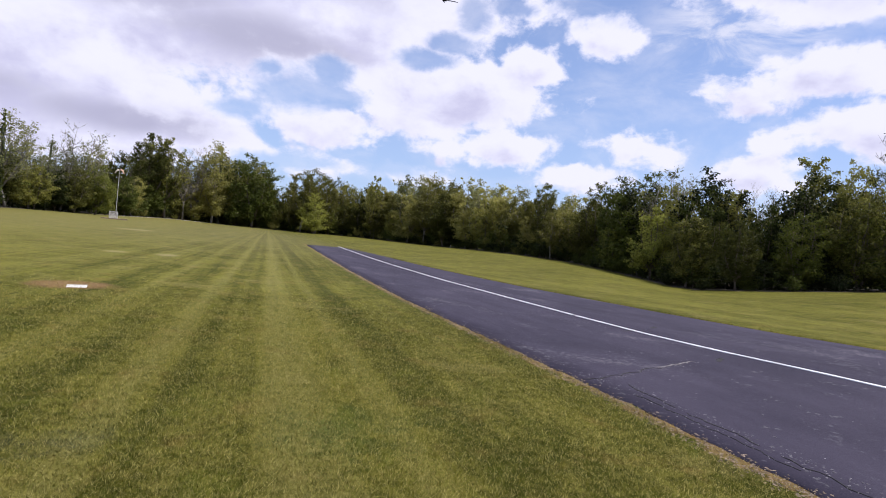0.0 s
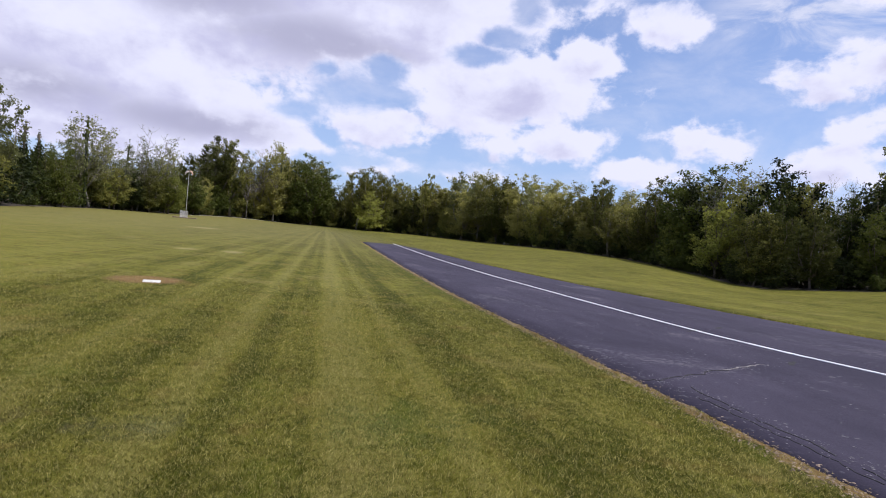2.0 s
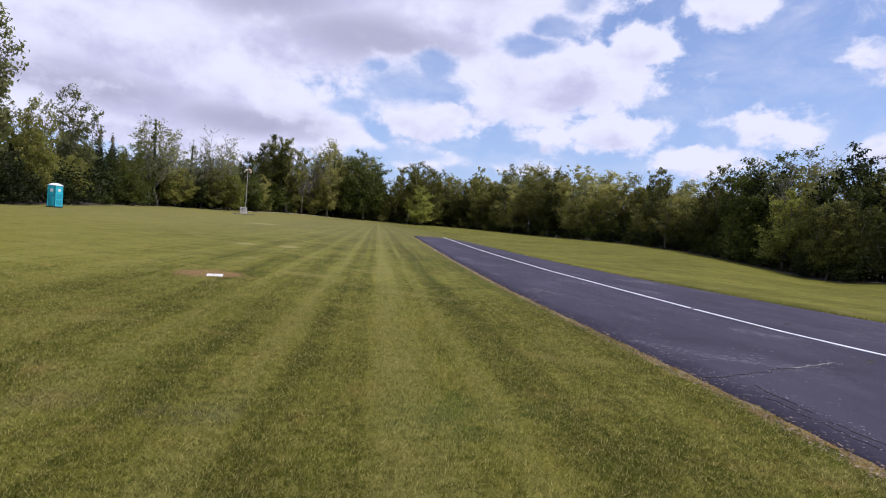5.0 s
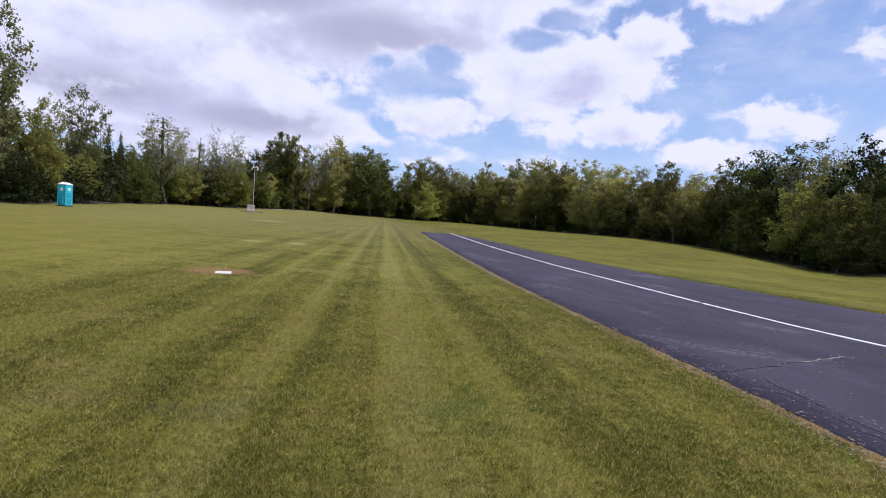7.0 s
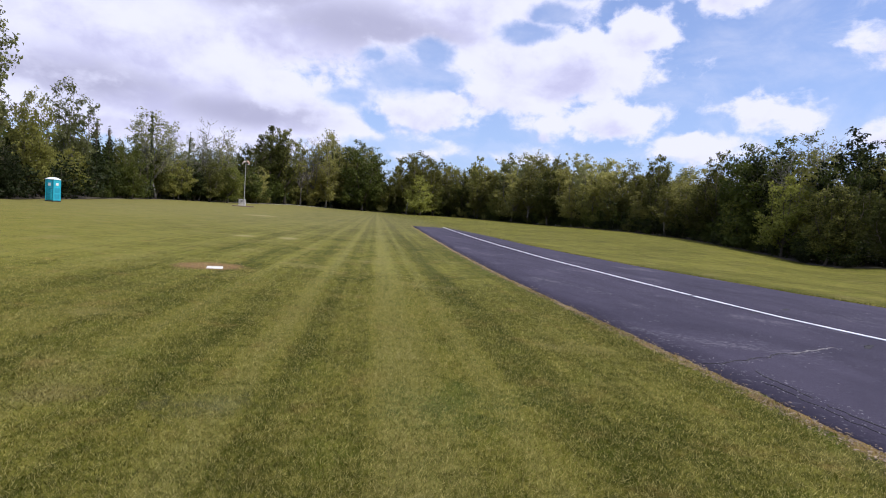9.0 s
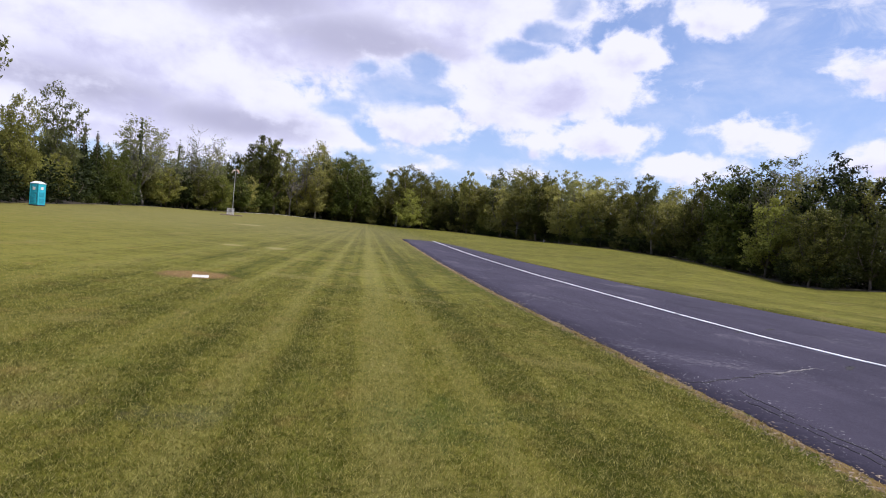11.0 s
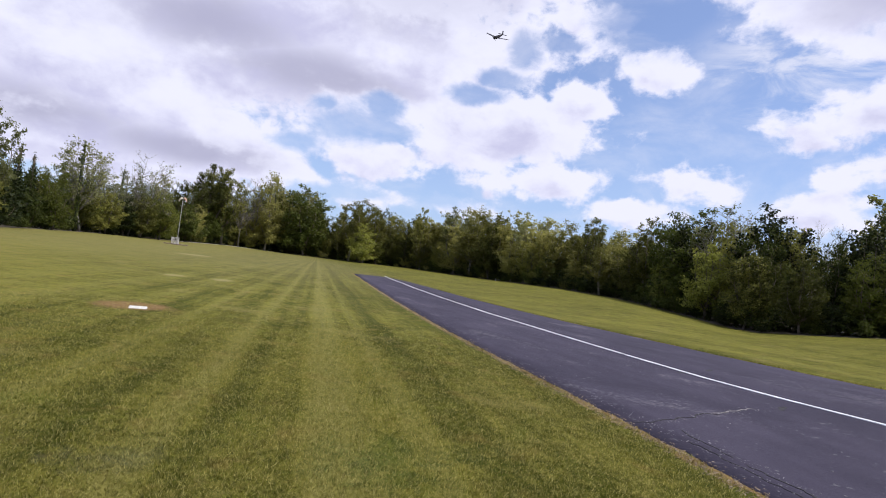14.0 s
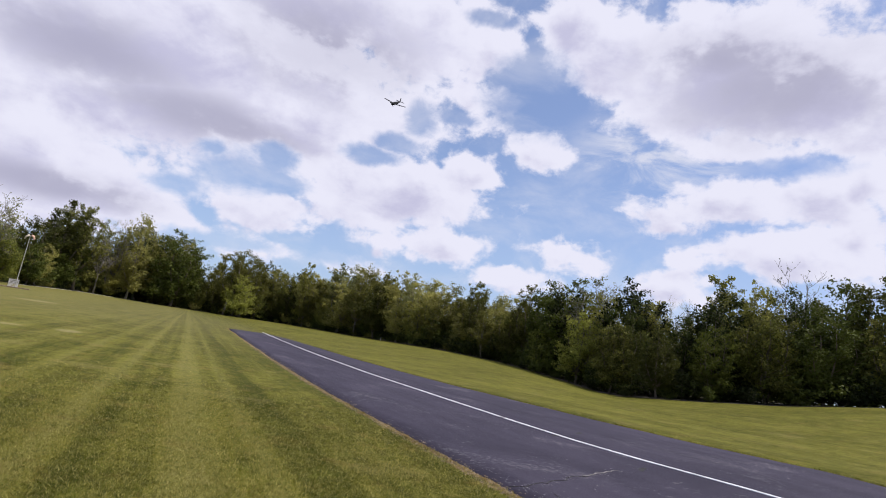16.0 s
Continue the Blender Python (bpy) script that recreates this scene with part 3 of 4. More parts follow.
# ---------------------------------------------------------------- runway
def build_runway():
    bm = bmesh.new()
    low, steps, across = -40.0, 400, 16
    rows = []
    for j in range(steps + 1):
        y = low + (runway_end(RUNWAY_L) - low) * j / steps
        ragged = [0.05 * noise.noise((0, y * 1.3, s)) + 0.03 * noise.noise((0, y * 6.0, s)) for s in (1.0, 7.0)]
        row = []
        for i in range(across + 1):
            u = i / across
            # the far end is cut askew: rows fan out towards it
            x = near_edge(y) + ragged[0] * (1 - u) + (RUNWAY_R - near_edge(y)) * u + ragged[1] * u
            at = y + max(0.0, (y - 10) / 36.0) ** 1.5 * (runway_end(x) - runway_end(near_edge(y)))
            row.append(Vector((x, at, float(lie(np.float64(x), at)) + 0.010 + 0.005 * noise.noise((x * 0.5, at * 0.5, 3)))))
        rows.append([bm.verts.new(p) for p in (row[0] + Vector((-0.03, 0, -0.12)), *row, row[-1] + Vector((0.03, 0, -0.12)))])
    for a, b in zip(rows, rows[1:]):
        for i in range(len(a) - 1):
            bm.faces.new((a[i], a[i + 1], b[i + 1], b[i]))
    bm.normal_update()
    runway = new("road", to_mesh("road", bm, ASPHALT, True))
    tagged(runway, "worn dark grey asphalt runway with pale scuffs and cracks", "runway", kind="structure")
    return runway


def runway_z(x, y):
    return float(lie(np.float64(x), y)) + 0.012


def ribbon(bm, points, widths, lift=0.008):
    """A thin raised strip on the runway along a line of spots."""
    rows = []
    for i, (x, y) in enumerate(points):
        dx, dy = (points[min(i + 1, len(points) - 1)][k] - points[max(i - 1, 0)][k] for k in (0, 1))
        far = math.hypot(dx, dy) or 1.0
        nx, ny = -dy / far, dx / far
        w = widths[i] / 2
        z = runway_z(x, y) + lift
        rows.append([bm.verts.new((x + nx * s * w, y + ny * s * w, z + h)) for s, h in ((-1, -0.012), (-0.9, 0), (0.9, 0), (1, -0.012))])
    for a, b in zip(rows, rows[1:]):
        for i in range(3):
            bm.faces.new((a[i], a[i + 1], b[i + 1], b[i]))
    bmesh.ops.recalc_face_normals(bm, faces=bm.faces)
    for f in bm.faces:
        if f.normal.z < 0:
            f.normal_flip()


def wander(a, b, step, sway, seed):
    """A crooked line between two spots."""
    count = max(2, int(math.dist(a, b) / step))
    return [(a[0] + (b[0] - a[0]) * k / count + sway * (noise.noise((k * 0.35, seed, 0.5)) + 0.5 * noise.noise((k * 1.9, seed, 4.5))), a[1] + (b[1] - a[1]) * k / count + sway * (noise.noise((k * 0.35, seed, 9.5)) + 0.5 * noise.noise((k * 1.9, seed, 7.5)))) for k in range(count + 1)]


runway = build_runway()


def runway_marks():
    rng = random.Random(8)
    for y0, y1 in ((-40.0, 12.95), (13.1, 54.3)):
        bm = bmesh.new()
        count = int((y1 - y0) / 0.5)
        pts = [(LINE_X + 0.02 * noise.noise((k * 0.13, 2, 0)), y0 + (y1 - y0) * k / count) for k in range(count + 1)]
        ribbon(bm, pts, [0.115 + 0.025 * noise.noise((k * 0.8, 5, 1)) for k in range(count + 1)], 0.006)
        part("centre_line", bm, LINE_PAINT, runway, "white painted line, slightly worn")
    for a, b, sway, wide, mat, label in (
        ((6.6, 6.75), (7.75, 7.05), 0.10, 0.03, CRACK_PALE, "pale crumbling crack"),
        ((4.8, 6.2), (6.6, 6.75), 0.10, 0.02, CRACK_DARK, "dark open crack"),
        ((5.25, 5.9), (5.16, 4.9), 0.06, 0.020, CRACK_DARK, "dark lengthwise joint"),
        ((5.13, 4.7), (5.10, 3.7), 0.06, 0.026, CRACK_DARK, "dark lengthwise joint"),
        ((5.06, 3.5), (4.98, 1.5), 0.06, 0.020, CRACK_DARK, "dark lengthwise joint"),
        ((5.02, 5.4), (4.92, 3.2), 0.06, 0.016, CRACK_DARK, "dark lengthwise joint"),
        ((8.6, 7.3), (8.2, 7.0), 0.10, 0.10, CRACK_DARK, "dark tar spot"),
        ((9.4, 10.6), (9.0, 10.4), 0.10, 0.10, CRACK_DARK, "dark tar spot"),
        ((10.7, 11.2), (10.4, 11.0), 0.10, 0.10, CRACK_DARK, "dark tar spot"),
    ):
        bm = bmesh.new()
        pts = wander(a, b, 0.07, sway, rng.random() * 50)
        ribbon(bm, pts, [wide * (0.35 + 0.9 * rng.random()) for _ in pts], 0.004)
        part("crack", bm, mat, runway, label)


runway_marks()


def crumbs(name, spots, low, high, mat, label, seed):
    """Loose chips lying flat: little uneven pyramids, one to a spot."""
    r = np.random.default_rng(seed)
    count = len(spots)
    size = r.uniform(low, high, count)
    turn = r.uniform(0, 2 * np.pi, count)
    verts, faces = [], []
    corners = []
    for k in range(4):
        a = turn + k * np.pi / 2 + r.uniform(-0.4, 0.4, count)
        reach = size * r.uniform(0.5, 1.1, count) * (1.6 if k % 2 else 0.8)
        corners.append(np.stack([spots[:, 0] + np.cos(a) * reach, spots[:, 1] + np.sin(a) * reach, spots[:, 2] - 0.002], 1))
    top = np.stack([spots[:, 0], spots[:, 1], spots[:, 2] + size * 0.30], 1)
    tris = np.concatenate([np.stack([corners[k], corners[(k + 1) % 4], top], 1) for k in range(4)])
    ob = new(name, quads_mesh(name, tris, mat, 3))
    tagged(ob, label, "debris", kind="stuff")


def scatter_crumbs():
    r = np.random.default_rng(12)
    # gravel and dead stalks along the near edge of the asphalt
    count = 5200
    y = 1.0 + 34 * r.random(count) ** 1.8
    lump = np.array([noise.noise((0.0, v * 1.7, 4.0)) for v in y])
    x = near_edge(y) - 0.13 + 0.06 * lump + r.normal(size=count) * 0.09
    crumbs("gravel", np.stack([x, y, lie(x, y) + np.where(x > near_edge(y), 0.014, 0.004)], 1), 0.006, 0.020, GRAVEL, "pale gravel and dead stalks along the asphalt's edge", 1)
    # chips broken out of the cracks
    paths = [wander((4.8, 6.1), (7.75, 7.05), 0.02, 0.10, 3.0), wander((5.25, 5.9), (5.1, 1.2), 0.02, 0.10, 5.0), wander((5.0, 8.0), (4.95, 1.2), 0.03, 0.12, 8.0), wander((4.9, 20.0), (5.0, 8.0), 0.08, 0.12, 9.0)]
    pts = np.array([p for path in paths for p in path for _ in range(2)])
    pts = pts[r.random(len(pts)) < 0.5]
    pts = pts + r.normal(size=pts.shape) * 0.055
    pts = pts[pts[:, 0] > near_edge(pts[:, 1]) + 0.02]
    crumbs("asphalt_chips", np.stack([pts[:, 0], pts[:, 1], [runway_z(*v) + 0.004 for v in pts]], 1), 0.004, 0.015, CHIPS, "pale chips broken out of the asphalt", 2)
    count = 420
    x, y = r.uniform(RUNWAY_L + 0.5, RUNWAY_R, count), 2 + 26 * r.random(count) ** 1.3
    crumbs("asphalt_chips", np.stack([x, y, [runway_z(*v) + 0.004 for v in zip(x, y)]], 1), 0.005, 0.022, CHIPS, "pale chips scattered over the asphalt", 3)


scatter_crumbs()


# ---------------------------------------------------------------- woods
def limb_line(rng, start, way, length, lift, steps=5):
    """A bending line of points: a limb that grows that way and turns up by lift."""
    pts = [start]
    for _ in range(steps - 1):
        way = (way + Vector((rng.uniform(-0.18, 0.18), rng.uniform(-0.18, 0.18), lift * rng.uniform(0.3, 1.2)))).normalized()
        pts.append(pts[-1] + way * length / (steps - 1))
    return pts


def skeleton(seed, kind):
    """Lines and thicknesses of the wood of a tree one metre high, and the spots that carry leaves with the size of their tufts."""
    rng = random.Random(seed)
    wood, tufts = [], []
    thick, wide, fork, tuft = kind["thick"], kind["wide"], kind["fork"], kind["tuft"]
    lean = Vector((rng.uniform(-0.04, 0.04), rng.uniform(-0.04, 0.04), 0))
    foot = [Vector((0, 0, -0.01)), Vector((0, 0, fork * 0.5)) + lean * 0.4, Vector((0, 0, fork)) + lean]
    wood.append((foot, [thick * 1.35, thick, thick * 0.9], 7))
    for k in range(kind["stems"]):
        turn = 2 * math.pi * (k + rng.uniform(-0.3, 0.3)) / kind["stems"]
        middle = k == 0 and kind["stems"] > 2
        out = (0.1 if middle else rng.uniform(0.35, 0.75)) * wide
        top = 0.88 if middle else rng.uniform(0.62, 0.86)
        stem = []
        for j in range(7):
            u = j / 6
            stem.append(foot[-1].lerp(Vector((math.cos(turn) * out, math.sin(turn) * out, top)), u) + Vector((math.cos(turn), math.sin(turn), 0)) * out * 0.5 * math.sin(math.pi * u) + Vector((rng.uniform(-1, 1), rng.uniform(-1, 1), 0)) * 0.012)
        wood.append((stem, [thick * (0.72 - 0.62 * j / 6) for j in range(7)], 4))
        for _ in range(3 if kind["fork"] > 0.05 else 1):
            crest = limb_line(rng, stem[-1], Vector((rng.uniform(-1, 1), rng.uniform(-1, 1), rng.uniform(0.2, 1.0))).normalized(), wide * rng.uniform(0.25, 0.5), kind["lift"], 3)
            wood.append((crest, [thick * 0.11, thick * 0.09, thick * 0.05], 3))
            tufts += [(crest[1], tuft * rng.uniform(0.5, 0.9)), (crest[2], tuft * rng.uniform(0.5, 0.9))]
        for j in range(kind["side"]):
            u = (j + rng.random()) / kind["side"] * 0.92 + 0.06
            at = stem[int(u * 6)].lerp(stem[min(6, int(u * 6) + 1)], u * 6 - int(u * 6))
            swing = turn + rng.gauss(0, 1.3)
            reach = wide * rng.uniform(0.40, 0.85) * (1.15 - 0.5 * u)
            branch = limb_line(rng, at, Vector((math.cos(swing), math.sin(swing), rng.uniform(0.15, 0.9))).normalized(), reach, kind["lift"], 4)
            wood.append((branch, [thick * 0.30 * (1.1 - 0.6 * u) * (1 - 0.22 * i) for i in range(4)], 3))
            for i in (1, 2, 3):
                tufts.append((branch[i], tuft * rng.uniform(0.65, 1.15) * (1.1 - 0.35 * u)))
            for _ in range(kind["twigs"]):
                i = rng.randrange(1, 4)
                twig = limb_line(rng, branch[i], Vector((rng.uniform(-1, 1), rng.uniform(-1, 1), rng.uniform(0.0, 1.2))).normalized(), reach * rng.uniform(0.3, 0.6), 0.15, 3)
                wood.append((twig, [thick * 0.13, thick * 0.10, thick * 0.06], 3))
                tufts.append((twig[-1], tuft * rng.uniform(0.45, 0.8)))
    for _ in range(kind["skirt"]):
        z, swing = rng.uniform(0.10, 0.45), rng.uniform(0, 2 * math.pi)
        branch = limb_line(rng, Vector((0, 0, z)), Vector((math.cos(swing), math.sin(swing), rng.uniform(-0.1, 0.5))).normalized(), wide * rng.uniform(0.55, 1.0), 0.05, 4)
        wood.append((branch, [thick * 0.32 * (1 - 0.22 * i) for i in range(4)], 3))
        for i in (1, 2, 3):
            tufts.append((branch[i], tuft * rng.uniform(0.75, 1.3)))
    for k in range(kind["ivy"]):
        u = (k + rng.random()) / kind["ivy"]
        tufts.append((Vector((0, 0, 0.05 + 0.93 * u)) + lean * u, kind["ivy_size"] * (1.2 - kind["ivy_taper"] * u) * rng.uniform(0.6, 1.2)))
    return wood, tufts


def trunk_mesh(name, wood, mat):
    bm = bmesh.new()
    for pts, radii, sides in wood:
        tube(bm, pts, [max(0.0011, r) for r in radii], sides)
    return to_mesh(name, bm, mat, True)


def leaves_mesh(name, seed, tufts, count, size, mat):
    r = np.random.default_rng(seed)
    spots = np.array([(*p, s) for p, s in tufts])
    weight = spots[:, 3] ** 2
    pick = r.choice(len(spots), count, p=weight / weight.sum())
    centre, spread = spots[pick, :3], spots[pick, 3]
    ball = r.normal(size=(count, 3))
    ball /= np.linalg.norm(ball, axis=1, keepdims=True)
    ball *= r.random((count, 1)) ** 0.6
    loose = ball * np.array((1.35, 1.35, 0.95)) + r.normal(size=(count, 3)) * 0.22
    at = centre + loose * spread[:, None]
    at[:, 2] = np.abs(at[:, 2])
    normal = ball * 0.8 + r.normal(size=(count, 3)) * 0.45 + np.array((0, 0, 0.4))
    normal /= np.linalg.norm(normal, axis=1, keepdims=True)
    side = np.cross(normal, r.normal(size=(count, 3)))
    side /= np.linalg.norm(side, axis=1, keepdims=True)
    other = np.cross(normal, side)
    s = size * (0.6 + 0.8 * r.random((count, 1)))
    bend = normal * s * 0.18
    verts = np.stack([at - side * s - bend, at + side * s * 0.7 - other * s * 0.65, at + side * s * 0.5 + other * s * 0.75 - bend], 1)
    return quads_mesh(name, verts, mat, 3)


def habit(leaves, size, mat, bark, stems=5, fork=0.15, wide=0.24, side=8, tuft=0.045, skirt=0, lift=0.12, twigs=0, thick=0.014, ivy=0, ivy_size=0.03, ivy_taper=0.5):
    """How a kind of tree grows, for a height of one metre."""
    return dict(leaves=leaves, size=size, mat=mat, bark=bark, stems=stems, fork=fork, wide=wide, side=side, tuft=tuft, skirt=skirt, lift=lift, twigs=twigs, thick=thick, ivy=ivy, ivy_size=ivy_size, ivy_taper=ivy_taper)


KINDS = {
    "full": habit(9000, 0.0122, LEAF_MID, BARK, 6, 0.12, 0.29, 10, 0.052, 20),
    "fresh": habit(8100, 0.0119, LEAF_FRESH, BARK, 6, 0.12, 0.28, 10, 0.050, 20),
    "olive": habit(7500, 0.0114, LEAF_SPRING, BARK_PALE, 5, 0.24, 0.25, 10, 0.045, 6, 0.12, 1),
    "olive_full": habit(8700, 0.0118, LEAF_SPRING, BARK_PALE, 6, 0.15, 0.28, 10, 0.050, 16),
    "airy": habit(5400, 0.0114, LEAF_MID, BARK, 5, 0.22, 0.25, 9, 0.040, 4, 0.16, 2, 0.015),
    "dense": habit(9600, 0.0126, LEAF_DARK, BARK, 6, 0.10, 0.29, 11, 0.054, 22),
    "pale": habit(5700, 0.0109, LEAF_PALE, BARK_PALE, 5, 0.22, 0.25, 10, 0.040, 4, 0.16, 2, 0.013),
    "sparse": habit(2200, 0.0099, LEAF_PALE, BARK_GREY, 5, 0.20, 0.22, 10, 0.036, 0, 0.2, 5, 0.010),
    "bare": habit(260, 0.0080, LEAF_PALE, BARK_GREY, 5, 0.24, 0.25, 11, 0.030, 0, 0.18, 8, 0.010),
    "vine": habit(1600, 0.0112, LEAF_DARK, BARK_VINE, 1, 0.80, 0.05, 3, 0.014, 0, 0.2, 0, 0.016, 40, 0.020),
    "pole": habit(800, 0.0105, LEAF_DARK, BARK_VINE, 1, 0.86, 0.02, 1, 0.010, 0, 0.2, 0, 0.014, 30, 0.012),
    "conifer": habit(4800, 0.0112, LEAF_DARK, BARK, 1, 0.90, 0.02, 1, 0.010, 0, 0.0, 0, 0.012, 90, 0.105, 1.1),
    "bush": habit(1200, 0.0420, LEAF_MID, BARK, 4, 0.04, 0.66, 4, 0.16, 5, 0.1, 0, 0.012),
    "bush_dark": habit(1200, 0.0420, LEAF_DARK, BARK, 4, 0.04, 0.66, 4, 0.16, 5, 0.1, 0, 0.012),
    "bush_spring": habit(1200, 0.0420, LEAF_SPRING, BARK, 4, 0.04, 0.66, 4, 0.16, 5, 0.1, 0, 0.012),
}
LABELS = {
    "full": "leafy green broadleaf tree at the wood's edge", "fresh": "bright green tree in fresh leaf at the wood's edge",
    "olive": "tall yellow-green tree with a pale slender trunk", "olive_full": "spreading yellow-green tree in fresh spring leaf",
    "airy": "tall green tree with open limbs and tufts of leaves", "dense": "dense dark green tree in the wood",
    "pale": "tall tree with pale grey-green sparse leaves", "sparse": "thin grey tree with few young leaves",
    "bare": "almost bare grey tree with fine twigs", "vine": "trunk overgrown with dark climbing leaves", "pole": "dead pole-like trunk covered with ivy",
    "conifer": "narrow dark green conifer among broadleaf trees",
    "bush": "green leafy shrub under the trees", "bush_dark": "green shrub under the trees, its leaves darkened for the shade", "bush_spring": "yellow-green shrub under the trees",
}
STOCK = {}


def stock(kind, variant):
    """The meshes of one kind of tree, made once."""
    key = (kind, variant)
    if key not in STOCK:
        k = KINDS[kind]
        seed = sum(map(ord, kind)) * 7 + variant
        wood, tufts = skeleton(seed, k)
        STOCK[key] = (trunk_mesh("trunk", wood, k["bark"]), leaves_mesh("crown", seed, tufts, k["leaves"], k["size"], k["mat"]))
    return STOCK[key]


def plant(kind, az, far, tall, wide=1.0, variant=0, sink=0.0):
    """A tree in that direction, so many metres away, of that height."""
    x, y = far * math.sin(radians(az)), far * math.cos(radians(az))
    trunk, crown = stock(kind, variant)
    bush = kind.startswith("bush")
    ob = thing("shrub" if bush else "tree", pose(x, y, float(ground_z(x, y)) - sink, 0, 0, (az * 137.5) % 360), LABELS[kind], "shrub" if bush else "tree", "shrubs under the trees" if bush else "trees round the field")
    ob.scale = (tall * wide, tall * wide, tall)
    new("trunk", trunk).parent = ob
    new("crown", crown).parent = ob
    return ob


# the tops of the trees: azimuth and elevation, in degrees
SKYLINE_WEST = [
    (-75, 14), (-45, 13), (-36, 12.5), (-33.0, 9.0), (-31.0, 6.2), (-28.0, 6.0), (-26.6, 5.6), (-25.0, 5.6), (-24.0, 5.0), (-22.7, 4.8), (-22.0, 4.1), (-21.0, 4.6), (-19.9, 5.4), (-19.0, 5.2), (-18.2, 4.7), (-17.2, 4.4), (-15.5, 4.3), (-13.5, 4.6), (-12.0, 4.7),
    (-10.5, 5.2), (-9.6, 5.8), (-8.4, 6.4), (-7.0, 6.4), (-6.0, 4.6), (-4.2, 4.8), (-3.4, 6.2), (-2.4, 6.4), (-1.2, 5.6), (0.0, 5.9), (1.4, 5.9), (2.3, 5.2), (2.7, 3.6), (3.6, 3.0), (4.6, 3.7),
]
SKYLINE_EAST = [
    (5.6, 5.2), (7.7, 5.3), (9.2, 4.9), (10.2, 4.5), (12.0, 4.5), (13.1, 5.3), (14.1, 4.7), (15.0, 5.4), (16.7, 6.1), (18.5, 6.5), (20.4, 6.3), (21.5, 6.8), (25.1, 6.6), (28.0, 6.2), (29.8, 5.9),
    (31.4, 6.3), (34.0, 6.2), (36.0, 6.0), (38.5, 6.0), (39.6, 7.6), (41.0, 8.2), (43.0, 7.4), (45.2, 7.4), (46.5, 7.3), (47.4, 8.7), (48.6, 8.7), (50.0, 7.1), (52.5, 6.7), (53.4, 7.2), (54.2, 9.4), (56.0, 9.9), (58.5, 10.0), (60.0, 9.5), (63.0, 10.6), (66.0, 10.9), (70, 12.0), (84, 12.0),
]


def skyline(az):
    tops = SKYLINE_WEST + SKYLINE_EAST
    return float(np.interp(az, [p[0] for p in tops], [p[1] for p in tops]))


def tall_for(az, far, el):
    x, y = far * math.sin(radians(az)), far * math.cos(radians(az))
    return float(max(2.0, float(np.interp(az, (-22, -12, 34, 42), (1.02, 1.09, 1.09, 1.05))) * (EYE + far * math.tan(radians(el)) - ground_z(x, y))))


def mix_for(az, front):
    """Which kinds grow in that direction: at the wood's edge, or behind."""
    # west front: more dark trees, standing in for shade low in the wood
    if az < -28:
        return ["dense", "full", "dense"] if front else ["full", "pale", "dense"]
    if az < -21:
        return ["dense", "full", "dense"] if front else ["full", "airy", "pale", "full"]
    if az < -11:
        return ["full", "dense", "full", "fresh"] if front else ["sparse", "airy", "sparse", "pale"]
    if az < -3.5:
        return ["full", "dense", "olive_full"] if front else ["airy", "airy", "pale"]
    if az < 3:
        return ["full", "olive_full"] if front else ["full", "olive_full", "full"]
    if az < 14:
        return ["olive_full", "full", "fresh", "olive"] if front else ["olive", "airy", "olive", "full"]
    if az < 38.5:
        return ["olive_full", "full", "olive_full", "olive"] if front else ["olive", "olive_full", "pale", "olive"]
    if az < 47:
        return ["full", "fresh", "full"] if front else ["dense", "full"]
    return ["full", "fresh", "full", "dense"] if front else ["full", "dense", "airy"]


